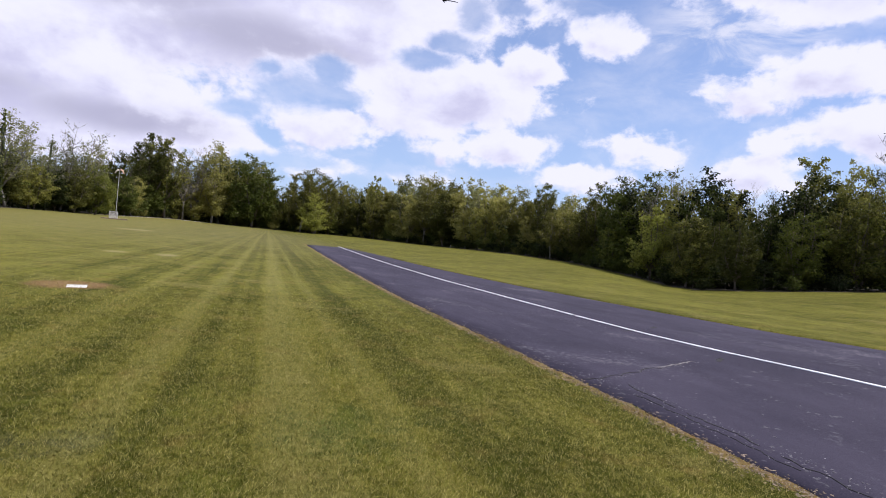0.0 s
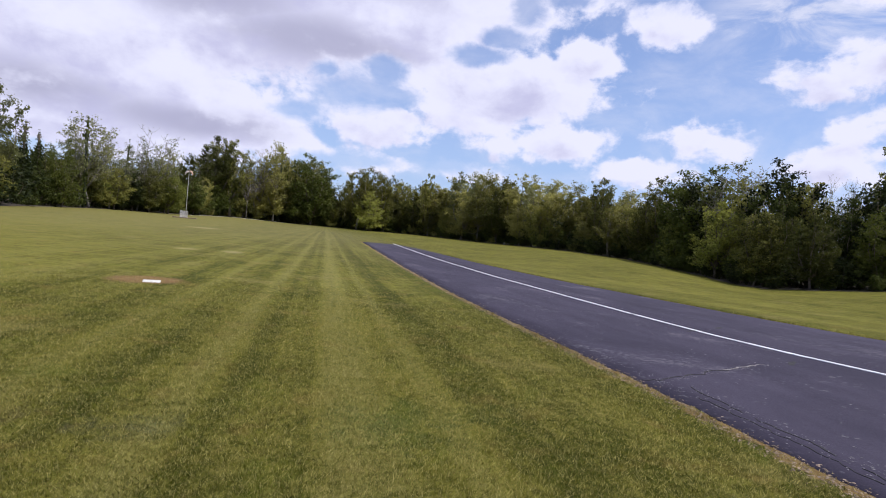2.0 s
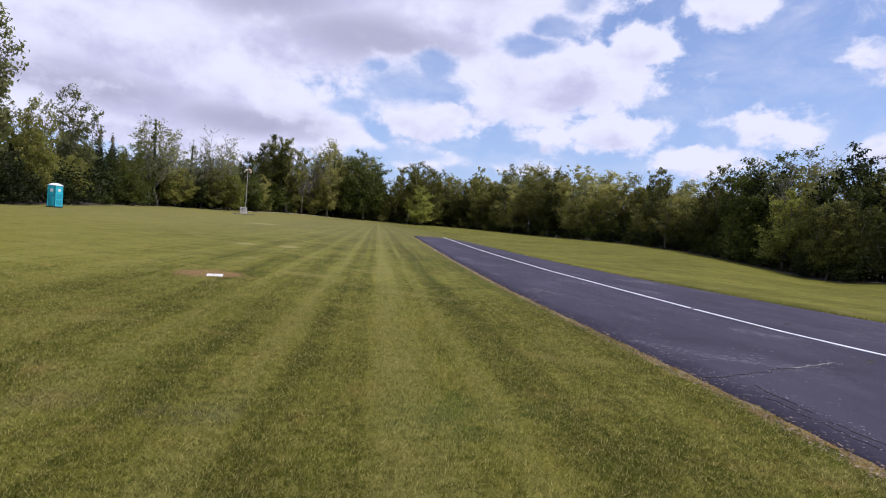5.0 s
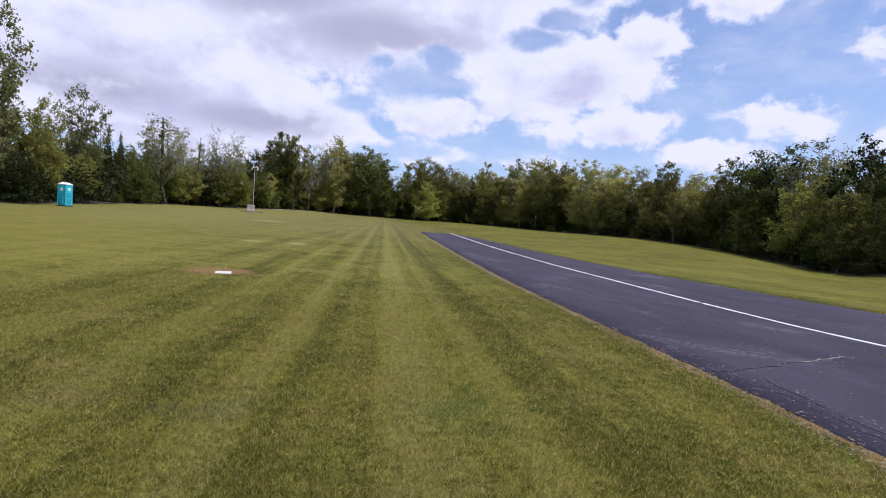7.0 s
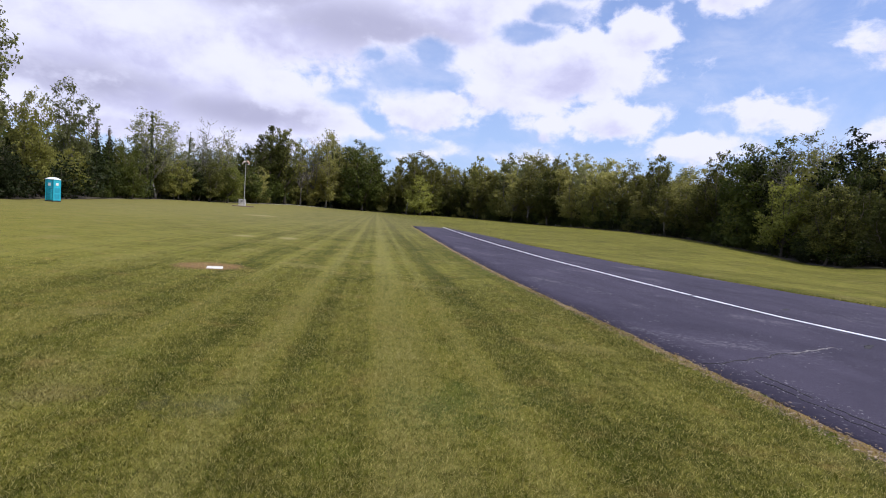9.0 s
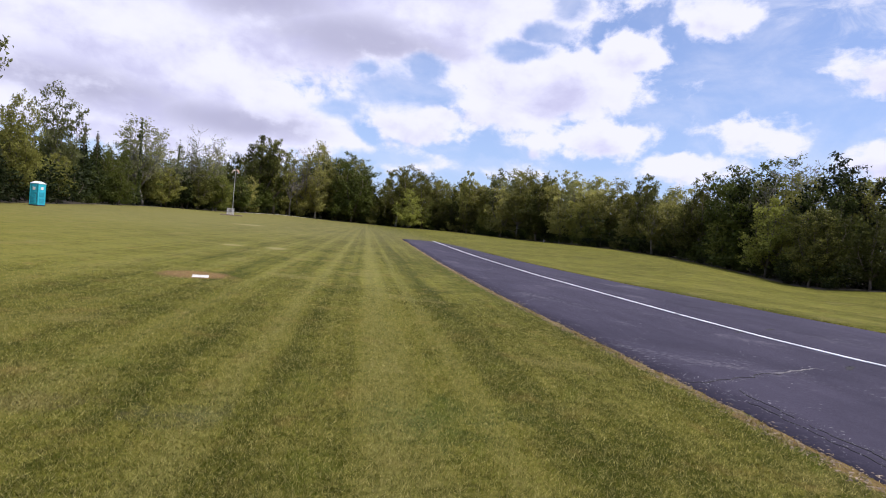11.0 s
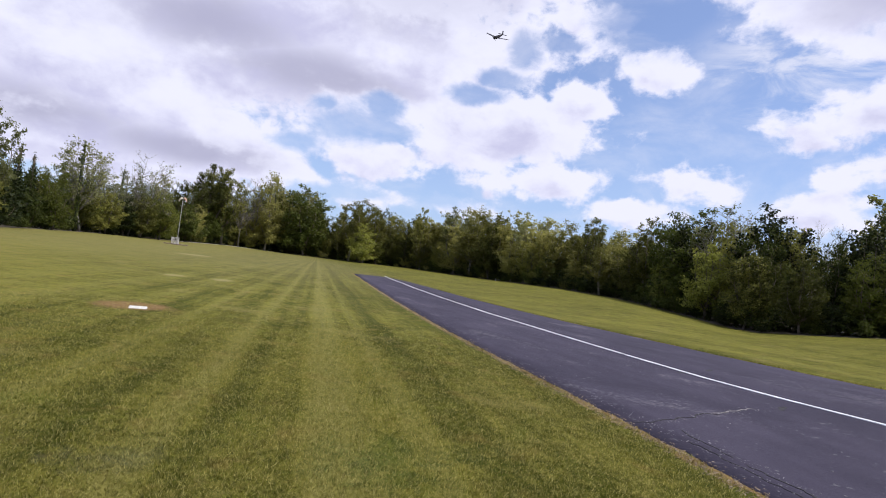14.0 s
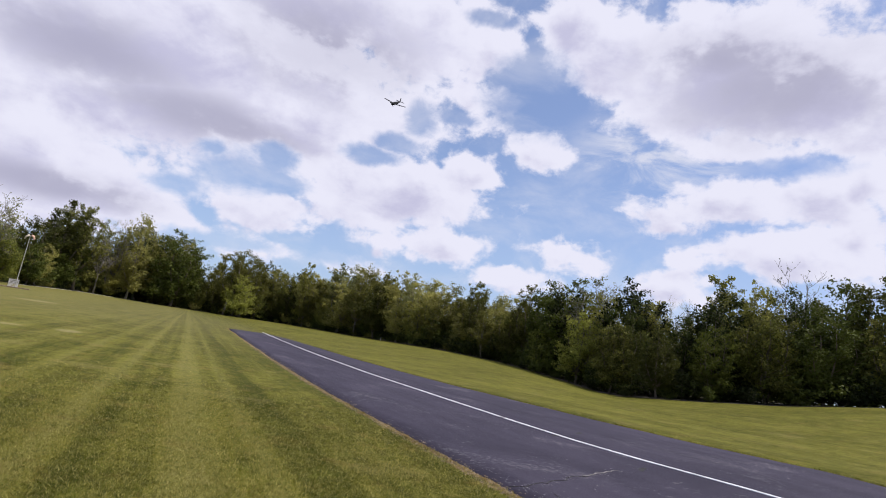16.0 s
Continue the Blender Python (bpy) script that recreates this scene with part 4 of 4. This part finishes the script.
def build_woods():
    rng = random.Random(21)
    for deep, part_of_top, gap, start in ((2.6, 0.80, 4.6, 0.0), (8.5, 1.0, 3.6, 0.4), (15.0, 0.84, 5.4, 0.2)):
        az = -66.0 + start
        while az < 84:
            far = float(edge_at(az)[1]) + deep + rng.uniform(-1.5, 2.0)
            front = deep < 5
            el = skyline(az) * part_of_top * (rng.uniform(0.5, 0.98) if front else rng.uniform(0.93, 1.02))
            if not front:
                el = min(el, skyline(az - 0.5) * 1.04, skyline(az + 0.5) * 1.04)
            kinds = mix_for(az, front) if deep < 12 else ["full", "dense", "full"] if az < 3 else ["olive_full", "full", "olive_full"] if az < 38 else ["dense", "full"]
            plant(rng.choice(kinds), az, far, tall_for(az, far, el), rng.uniform(0.95, 1.25) if front else (rng.uniform(0.95, 1.2) if 13 < az < 38 else rng.uniform(0.75, 1.0)), rng.randrange(3))
            az += math.degrees(gap * rng.uniform(0.8, 1.25) / far)
    # shrubs along the wood's edge, the dark ones coloured for shade at its foot
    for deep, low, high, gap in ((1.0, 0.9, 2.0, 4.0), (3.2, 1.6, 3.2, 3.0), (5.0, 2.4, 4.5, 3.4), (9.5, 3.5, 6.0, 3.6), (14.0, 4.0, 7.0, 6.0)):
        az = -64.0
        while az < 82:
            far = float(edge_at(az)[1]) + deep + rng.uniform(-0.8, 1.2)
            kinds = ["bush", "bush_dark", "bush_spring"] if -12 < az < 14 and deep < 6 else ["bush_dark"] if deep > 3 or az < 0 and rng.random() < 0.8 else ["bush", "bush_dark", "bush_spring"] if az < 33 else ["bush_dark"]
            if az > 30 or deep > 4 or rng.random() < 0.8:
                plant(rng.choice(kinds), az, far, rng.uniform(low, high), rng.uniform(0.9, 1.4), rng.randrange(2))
            az += math.degrees(gap * rng.uniform(0.7, 1.3) / far)
    # trees that stand out
    for kind, az, far, el, wide in (
        ("pale", -32.0, 64, 14.2, 0.80), ("full", -28.1, 62, 7.5, 0.62), ("pale", -25.6, 76, 8.8, 0.75), ("conifer", -23.8, 84, 6.0, 1.0), ("conifer", -22.7, 88, 5.5, 1.0), ("fresh", -20.9, 88, 4.8, 0.8),
        ("vine", -19.3, 98, 6.9, 0.8), ("sparse", -19.6, 99, 7.2, 1.2), ("sparse", -18.9, 100, 7.0, 1.1), ("pole", -16.3, 108, 5.5, 0.8), ("sparse", -15.2, 112, 5.6, 1.0), ("bare", -14.2, 114, 6.9, 1.15), ("sparse", -17.4, 106, 5.2, 1.1), ("sparse", -12.9, 118, 5.9, 0.9),
        ("full", -18.6, 103, 3.0, 1.2), ("full", -17.0, 106, 2.8, 1.3), ("dense", -15.6, 110, 2.6, 1.3), ("full", -14.2, 111, 2.9, 1.3), ("fresh", -12.6, 114, 3.4, 1.2), ("dense", -10.4, 128, 2.7, 1.3), ("airy", -8.6, 140, 6.8, 0.9), ("airy", -7.1, 142, 6.7, 0.9), ("bare", -5.5, 148, 6.0, 1.0), ("bare", -4.6, 150, 6.2, 1.0),
        ("olive_full", -2.9, 150, 6.8, 0.8), ("pole", -2.4, 152, 7.1, 0.7), ("dense", 0.9, 152, 6.2, 1.15), ("olive", 5.7, 152, 5.4, 1.0), ("olive_full", 7.2, 151, 5.6, 0.95), ("fresh", 7.0, 146, 3.2, 1.3), ("airy", 13.1, 150, 5.7, 0.7),
        ("airy", 31.5, 98, 6.7, 0.75), ("airy", 37.2, 86, 7.3, 0.85), ("dense", 39.7, 80, 7.9, 0.9), ("dense", 41.2, 78, 8.5, 1.1), ("sparse", 43.7, 76, 9.0, 1.3), ("bare", 44.6, 74, 8.9, 1.3), ("dense", 47.9, 70, 9.1, 0.95),
        ("bare", 51.2, 68, 8.0, 0.5), ("bare", 52.4, 69, 7.9, 0.5), ("airy", 55.8, 72, 10.4, 1.0), ("bare", 61.2, 72, 12.2, 0.8), ("fresh", 59.5, 64, 6.3, 1.2), ("full", 46.0, 62, 4.6, 1.0),
    ):
        plant(kind, az, far, tall_for(az, far, el), wide, 2)


build_woods()


def build_deep_woods():
    """Leaves of the trees farther in, which close the gaps between the front ones."""
    r = np.random.default_rng(31)
    count = 46000
    az = r.uniform(-70, 86, count)
    far = np.array([edge_at(a)[1] for a in az]) + r.uniform(21, 32, count)
    top = np.array([skyline(a) for a in az])
    x, y = far * np.sin(np.radians(az)), far * np.cos(np.radians(az))
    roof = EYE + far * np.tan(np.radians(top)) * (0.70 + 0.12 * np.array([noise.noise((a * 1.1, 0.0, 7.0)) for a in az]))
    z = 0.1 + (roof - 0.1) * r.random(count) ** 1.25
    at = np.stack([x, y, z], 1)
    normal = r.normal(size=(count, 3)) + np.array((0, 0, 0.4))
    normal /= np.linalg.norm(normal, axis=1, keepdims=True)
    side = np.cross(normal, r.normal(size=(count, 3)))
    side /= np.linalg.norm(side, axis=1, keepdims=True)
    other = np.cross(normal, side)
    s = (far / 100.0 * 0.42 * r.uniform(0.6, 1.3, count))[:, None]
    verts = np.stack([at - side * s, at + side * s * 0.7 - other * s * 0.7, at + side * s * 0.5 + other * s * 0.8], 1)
    # the dark leaf colour stands in for the shade inside the wood
    tagged(new("deep_woods", quads_mesh("deep_woods", verts, LEAF_DARK, 3)), "foliage of the woods farther in, coloured dark for the shade", "woods", kind="stuff")


build_deep_woods()


def build_forest_floor():
    """Dead leaves and bare soil under the trees."""
    bm = bmesh.new()
    rows = []
    for k in range(601):
        az = -80 + 168 * k / 600
        trees = edge_at(az)[1] + 0.4 + 1.3 * noise.noise((az * 0.9, 3.0, 0.0)) + 0.5 * noise.noise((az * 4.0, 5.0, 0.0))
        row = []
        for more in (0.0, 1.2, 4.0, 10.0, 20.0, 40.0):
            x, y = (trees + more) * math.sin(radians(az)), (trees + more) * math.cos(radians(az))
            row.append(bm.verts.new((x, y, ground_z(x, y) + (0.0 if more == 0 else 0.05))))
        rows.append(row)
    for a, b in zip(rows, rows[1:]):
        for i in range(5):
            bm.faces.new((a[i], a[i + 1], b[i + 1], b[i]))
    bmesh.ops.recalc_face_normals(bm, faces=bm.faces)
    for f in bm.faces:
        if f.normal.z < 0:
            f.normal_flip()
    tagged(new("forest_floor", to_mesh("forest_floor", bm, LITTER, True)), "brown leaf litter and bare soil under the trees", "forest floor", kind="structure")


build_forest_floor()


def build_path():
    """A pale gravel track along the wood's edge behind the windsock."""
    bm = bmesh.new()
    rows = []
    for k in range(61):
        az = -10.8 + 10.6 * k / 60
        trees = edge_at(az)[1] - 2.6 + 0.8 * noise.noise((az * 0.8, 1.0, 0.0))
        wide = 1.5 * min(1.0, k / 8, (60 - k) / 12) + 0.05
        row = []
        for more in (0.0, 0.2 * wide, 0.8 * wide, wide):
            x, y = (trees + more) * math.sin(radians(az)), (trees + more) * math.cos(radians(az))
            row.append(bm.verts.new((x, y, ground_z(x, y) + (0.0 if more in (0.0, wide) else 0.04))))
        rows.append(row)
    for a, b in zip(rows, rows[1:]):
        for i in range(3):
            bm.faces.new((a[i], b[i], b[i + 1], a[i + 1]))
    bmesh.ops.recalc_face_normals(bm, faces=bm.faces)
    for f in bm.faces:
        if f.normal.z < 0:
            f.normal_flip()
    tagged(new("path", to_mesh("path", bm, PATH_GRAVEL, True)), "pale gravel track along the edge of the woods", "path", kind="structure")


build_path()


# ---------------------------------------------------------------- things on the field
def build_slab(name, x, y, wide, deep, turn, label):
    bm = bmesh.new()
    box(bm, (wide, deep, 0.07), (0, 0, -0.028), 0.010)
    ob = new(name, to_mesh(name, bm, SLAB))
    ob.matrix_basis = pose(x, y, float(ground_z(x, y)), 0, 0, turn)
    tagged(ob, label, "slab")


build_slab("paving_slab", -3.22, 13.45, 0.37, 0.44, 12, "white square slab set in bare earth")


def build_toilet(x, y, turn):
    """A portable toilet."""
    ob = thing("portable_toilet", pose(x, y, ground_z(x, y), 0, 0, turn) @ Matrix.Diagonal((0.70, 0.70, 0.98, 1)), "teal plastic portable toilet with a white domed roof", "portable toilet")
    bm = bmesh.new()
    box(bm, (1.16, 1.20, 0.10), (0, 0, 0.05), 0.02)
    part("base", bm, DARK_PLASTIC, ob, "dark skid base")
    bm = bmesh.new()
    box(bm, (1.06, 1.10, 1.86), (0, 0, 1.02), 0.05)
    for s in (-1, 1):
        for t in (-1, 1):
            box(bm, (0.09, 0.09, 1.88), (s * 0.51, t * 0.53, 1.03), 0.02)
    body = part("body", bm, TEAL, ob, smooth=False)
    bm = bmesh.new()
    box(bm, (0.66, 0.04, 1.66), (0, -0.565, 1.0), 0.012)
    for z, h in ((0.52, 0.46), (1.05, 0.40)):
        box(bm, (0.50, 0.03, h), (0, -0.585, z), 0.012)
    door = part("door", bm, TEAL, ob)
    for z in (0.34, 0.46, 0.58, 0.70, 0.92, 1.04, 1.16):
        bm = bmesh.new()
        box(bm, (0.42, 0.02, 0.05), (-0.02, -0.605, z), 0.006)
        part("rib", bm, TEAL_DARK, door)
    # dark strips stand in for the shade in the gaps beside the door
    for s in (-1, 1):
        bm = bmesh.new()
        box(bm, (0.03, 0.03, 1.66), (s * 0.355, -0.556, 1.0), 0.006)
        part("gap_strip", bm, DARK_PLASTIC, door, "dark strip standing for the shaded gap at the door's edge")
    bm = bmesh.new()
    box(bm, (0.34, 0.012, 0.26), (0.02, -0.598, 1.52), 0.003)
    part("sign", bm, SIGN_WHITE, door, "white notice plate")
    bm = bmesh.new()
    box(bm, (0.05, 0.05, 0.14), (0.27, -0.60, 1.1), 0.012)
    part("handle", bm, DARK_PLASTIC, door, "dark latch")
    for s in (-1, 1):
        for z in (0.45, 1.0):
            bm = bmesh.new()
            box(bm, (0.03, 0.74, 0.42), (s * 0.54, 0, z), 0.012)
            part("side_panel", bm, TEAL_DARK, ob)
        bm = bmesh.new()
        box(bm, (0.02, 0.40, 0.24), (s * 0.55, 0, 1.55), 0.006)
        part("vent", bm, SIGN_WHITE, ob, "pale vent panel")
    bm = bmesh.new()
    box(bm, (1.14, 1.18, 0.07), (0, 0, 1.97), 0.02)
    made = bmesh.ops.create_cone(bm, cap_ends=True, segments=4, radius1=0.80, radius2=0.34, depth=0.16, matrix=Matrix.Translation((0, 0, 2.07)) @ pose(0, 0, 0, 0, 0, 45))
    part("roof", bm, WHITE_PLASTIC, ob, "white domed roof")
    bm = bmesh.new()
    tube(bm, [Vector((0.35, 0.4, 1.9)), Vector((0.35, 0.4, 2.25))], [0.05, 0.05], 10)
    part("vent_pipe", bm, DARK_PLASTIC, ob)


build_toilet(-25.9, 51.3, -14)


def build_windsock(az, far):
    x, y = far * math.sin(radians(az)), far * math.cos(radians(az))
    ob = thing("windsock", pose(x, y, ground_z(x, y), 0, 0, 0), "faded windsock hanging from a tall grey pole", "windsock")
    tall = 7.1
    bm = bmesh.new()
    tube(bm, [Vector((0, 0, -0.1)), Vector((0, 0, 3.5)), Vector((0, 0, tall))], [0.048, 0.040, 0.032], 10)
    part("pole", bm, GALVANISED, ob)
    bm = bmesh.new()
    box(bm, (3.3, 0.30, 0.16), (-0.1, -0.1, 0.08), 0.02)
    part("base_beam", bm, WOOD_GREY, ob, "weathered brown ground beam")
    bm = bmesh.new()
    tube(bm, [Vector((0.0, 0, tall - 0.1)), Vector((0.3, 0.0, tall - 0.05)), Vector((0.55, 0, tall - 0.12))], [0.02, 0.02, 0.02], 6)
    part("arm", bm, GALVANISED, ob)
    for name, mat, pts, rad in (
        ("sock", SOCK_ORANGE, ((0.15, 0, tall), (0.40, -0.05, tall - 0.15), (0.55, -0.1, tall - 0.55)), (0.15, 0.13, 0.10)),
        ("sock_tail", SOCK_WHITE, ((-0.1, 0, tall - 0.02), (-0.40, 0.05, tall - 0.25), (-0.55, 0.1, tall - 0.6)), (0.13, 0.11, 0.06)),
    ):
        bm = bmesh.new()
        tube(bm, [Vector(p) for p in pts], rad, 12)
        part(name, bm, mat, ob, smooth=True)
    # a pale crate stands against the pole
    crate = thing("crate", pose(x - 0.35, y + 0.35, ground_z(x, y) + 0.02, 0, 0, 6) @ Matrix.Diagonal((0.70, 0.70, 0.78, 1)), "weathered white slatted crate beside the windsock pole", "crate")
    for s in (-1, 1):
        for t in (-1, 1):
            bm = bmesh.new()
            box(bm, (0.08, 0.08, 1.35), (s * 0.66, t * 0.45, 0.675), 0.01)
            part("post", bm, CRATE_WHITE, crate)
    for k in range(6):
        for t in (-1, 1):
            bm = bmesh.new()
            box(bm, (1.40, 0.025, 0.12), (0, t * 0.495, 0.22 + 0.21 * k), 0.005)
            part("slat", bm, CRATE_WHITE, crate)
        for s in (-1, 1):
            bm = bmesh.new()
            box(bm, (0.025, 0.95, 0.12), (s * 0.715, 0, 0.22 + 0.21 * k), 0.005)
            part("slat", bm, CRATE_WHITE, crate)
    bm = bmesh.new()
    box(bm, (1.5, 1.08, 0.05), (0, 0, 1.375), 0.01)
    part("lid", bm, CRATE_WHITE, crate)


build_windsock(-11.0, 88.0)


def build_stake(az, far):
    x, y = far * math.sin(radians(az)), far * math.cos(radians(az))
    bm = bmesh.new()
    tube(bm, [Vector((0, 0, -0.1)), Vector((0, 0, 0.55)), Vector((0, 0, 0.60))], [0.06, 0.055, 0.02], 8)
    ob = new("marker_stake", to_mesh("marker_stake", bm, CRATE_WHITE))
    ob.matrix_basis = pose(x, y, ground_z(x, y), 2, 3, 0)
    tagged(ob, "short pale marker stake in the grass by the woods", "stake")


build_stake(21.8, 117.0)


def build_airplane(az, el, far):
    """A model aeroplane in flight."""
    flat = far * math.cos(radians(el))
    at = Vector((flat * math.sin(radians(az)), flat * math.cos(radians(az)), EYE + far * math.sin(radians(el))))
    ob = thing("model_airplane", Matrix.Translation(at) @ pose(0, 0, 0, 35, 21, -44) @ Matrix.Diagonal((1.08, 0.72, 1.0, 1)), "dark low-wing model aeroplane banking in flight", "model aeroplane")
    bm = bmesh.new()
    tube(bm, [Vector((0, -0.78, 0)), Vector((0, -0.70, 0)), Vector((0, -0.3, 0)), Vector((0, 0.3, 0.02)), Vector((0, 0.95, 0.06))], [0.05, 0.10, 0.125, 0.10, 0.035], 12)
    part("fuselage", bm, PLANE_DARK, ob, smooth=True)
    for s in (-1, 1):
        bm = bmesh.new()
        tip, root = [], []
        for x, y0, y1, z, h in ((0.05 * s, -0.36, 0.08, -0.05, 0.05), (0.98 * s, -0.24, 0.0, 0.05, 0.02)):
            root.append([bm.verts.new(p) for p in ((x, y0, z), (x, (y0 * 2 + y1) / 3, z + h / 2), (x, y1, z), (x, (y0 * 2 + y1) / 3, z - h / 2))])
        for k in range(4):
            bm.faces.new((root[0][k], root[0][(k + 1) % 4], root[1][(k + 1) % 4], root[1][k]))
        bm.faces.new(root[0]), bm.faces.new(root[1])
        bmesh.ops.recalc_face_normals(bm, faces=bm.faces)
        part("wing", bm, PLANE_DARK, ob)
        bm = bmesh.new()
        box(bm, (0.34, 0.16, 0.015), (s * 0.19, 0.88, 0.07), 0.005)
        part("tailplane", bm, PLANE_DARK, ob)
    bm = bmesh.new()
    box(bm, (0.015, 0.20, 0.30), (0, 0.88, 0.20), 0.005)
    part("fin", bm, PLANE_DARK, ob)
    bm = bmesh.new()
    box(bm, (0.46, 0.012, 0.04), (0, -0.80, 0), 0.004, pose(0, 0, 0, 0, 35, 0))
    part("propeller", bm, PLANE_DARK, ob)


build_airplane(18.8, 24.32, 44.8)


# ---------------------------------------------------------------- grass near the eye
def build_grass():
    r = np.random.default_rng(3)
    count = 800000
    a = np.radians(r.uniform(-52, 58, count))
    d = 2.3 + 15.0 * r.random(count) ** 1.45
    x, y = d * np.sin(a), d * np.cos(a)
    keep = r.random(count) > soft(d, 8.0, 17.2)
    keep &= x < near_edge(y) - 0.06 + 0.10 * r.normal(size=count)
    keep &= ~((x > near_edge(y) - 0.3) & (r.random(count) < 0.6))
    keep &= x < near_edge(y) + 0.02
    x, y = x[keep], y[keep]
    count = len(x)
    tall = r.uniform(0.014, 0.036, count) * (1 + 0.6 * (r.random(count) < 0.06))
    wide = r.uniform(0.0018, 0.0040, count) * (0.6 + d[keep] * 0.11)
    turn = r.uniform(0, 2 * np.pi, count)
    lean = r.normal(size=(count, 2)) * 0.75
    side = np.stack([np.cos(turn), np.sin(turn), np.zeros(count)], 1) * wide[:, None]
    foot = np.stack([x, y, ground_z(x, y) - 0.004], 1)
    tip = foot + np.stack([lean[:, 0] * tall, lean[:, 1] * tall, tall], 1)
    # every blade turns its front up
    facing = np.cross(2 * side, tip - foot + side)[:, 2] < 0
    side[facing] *= -1
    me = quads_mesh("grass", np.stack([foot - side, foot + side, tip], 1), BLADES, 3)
    up = np.stack([lean[:, 0] * 0.35 + r.normal(size=count) * 0.22, lean[:, 1] * 0.35 + r.normal(size=count) * 0.22, np.ones(count)], 1)
    up /= np.linalg.norm(up, axis=1, keepdims=True)
    me.normals_split_custom_set_from_vertices(np.repeat(up, 3, axis=0).tolist())
    ob = new("grass", me)
    tagged(ob, "short mown grass blades, green and straw-coloured", "grass", kind="stuff")


def build_verge():
    """Longer uncut grass along both edges of the asphalt."""
    r = np.random.default_rng(9)
    for edge, side_of, count, reach in ((RUNWAY_R + 0.03, 1, 16000, 60.0), (RUNWAY_L - 0.10, -1, 9000, 30.0)):
        y = -8 + reach * r.random(count) ** 1.3
        clump = np.array([noise.noise((1.5, v * 1.1, edge)) + 0.6 * noise.noise((2.5, v * 4.0, edge)) for v in y])
        x = edge + (SPLAY * y if side_of < 0 else 0.0) + side_of * np.abs(r.normal(size=count)) * 0.09 - side_of * 0.05 * clump
        keep = clump + r.normal(size=count) * 0.25 > (-0.25 if side_of > 0 else 0.12)
        x, y = x[keep], y[keep]
        n = len(x)
        tall = r.uniform(0.03, 0.10, n) * (1.0 if side_of > 0 else 0.55)
        turn = r.uniform(0, 2 * np.pi, n)
        wide = r.uniform(0.003, 0.007, n)[:, None]
        side = np.stack([np.cos(turn), np.sin(turn), np.zeros(n)], 1) * wide
        lean = r.normal(size=(n, 2)) * 0.5
        foot = np.stack([x, y, ground_z(x, y) - 0.003], 1)
        tip = foot + np.stack([lean[:, 0] * tall, lean[:, 1] * tall, tall], 1)
        side[np.cross(2 * side, tip - foot + side)[:, 2] < 0] *= -1
        tagged(new("grass", quads_mesh("grass", np.stack([foot - side, foot + side, tip], 1), BLADES, 3)), "longer uncut grass along the asphalt's edge", "grass", kind="stuff")


build_grass()
build_verge()
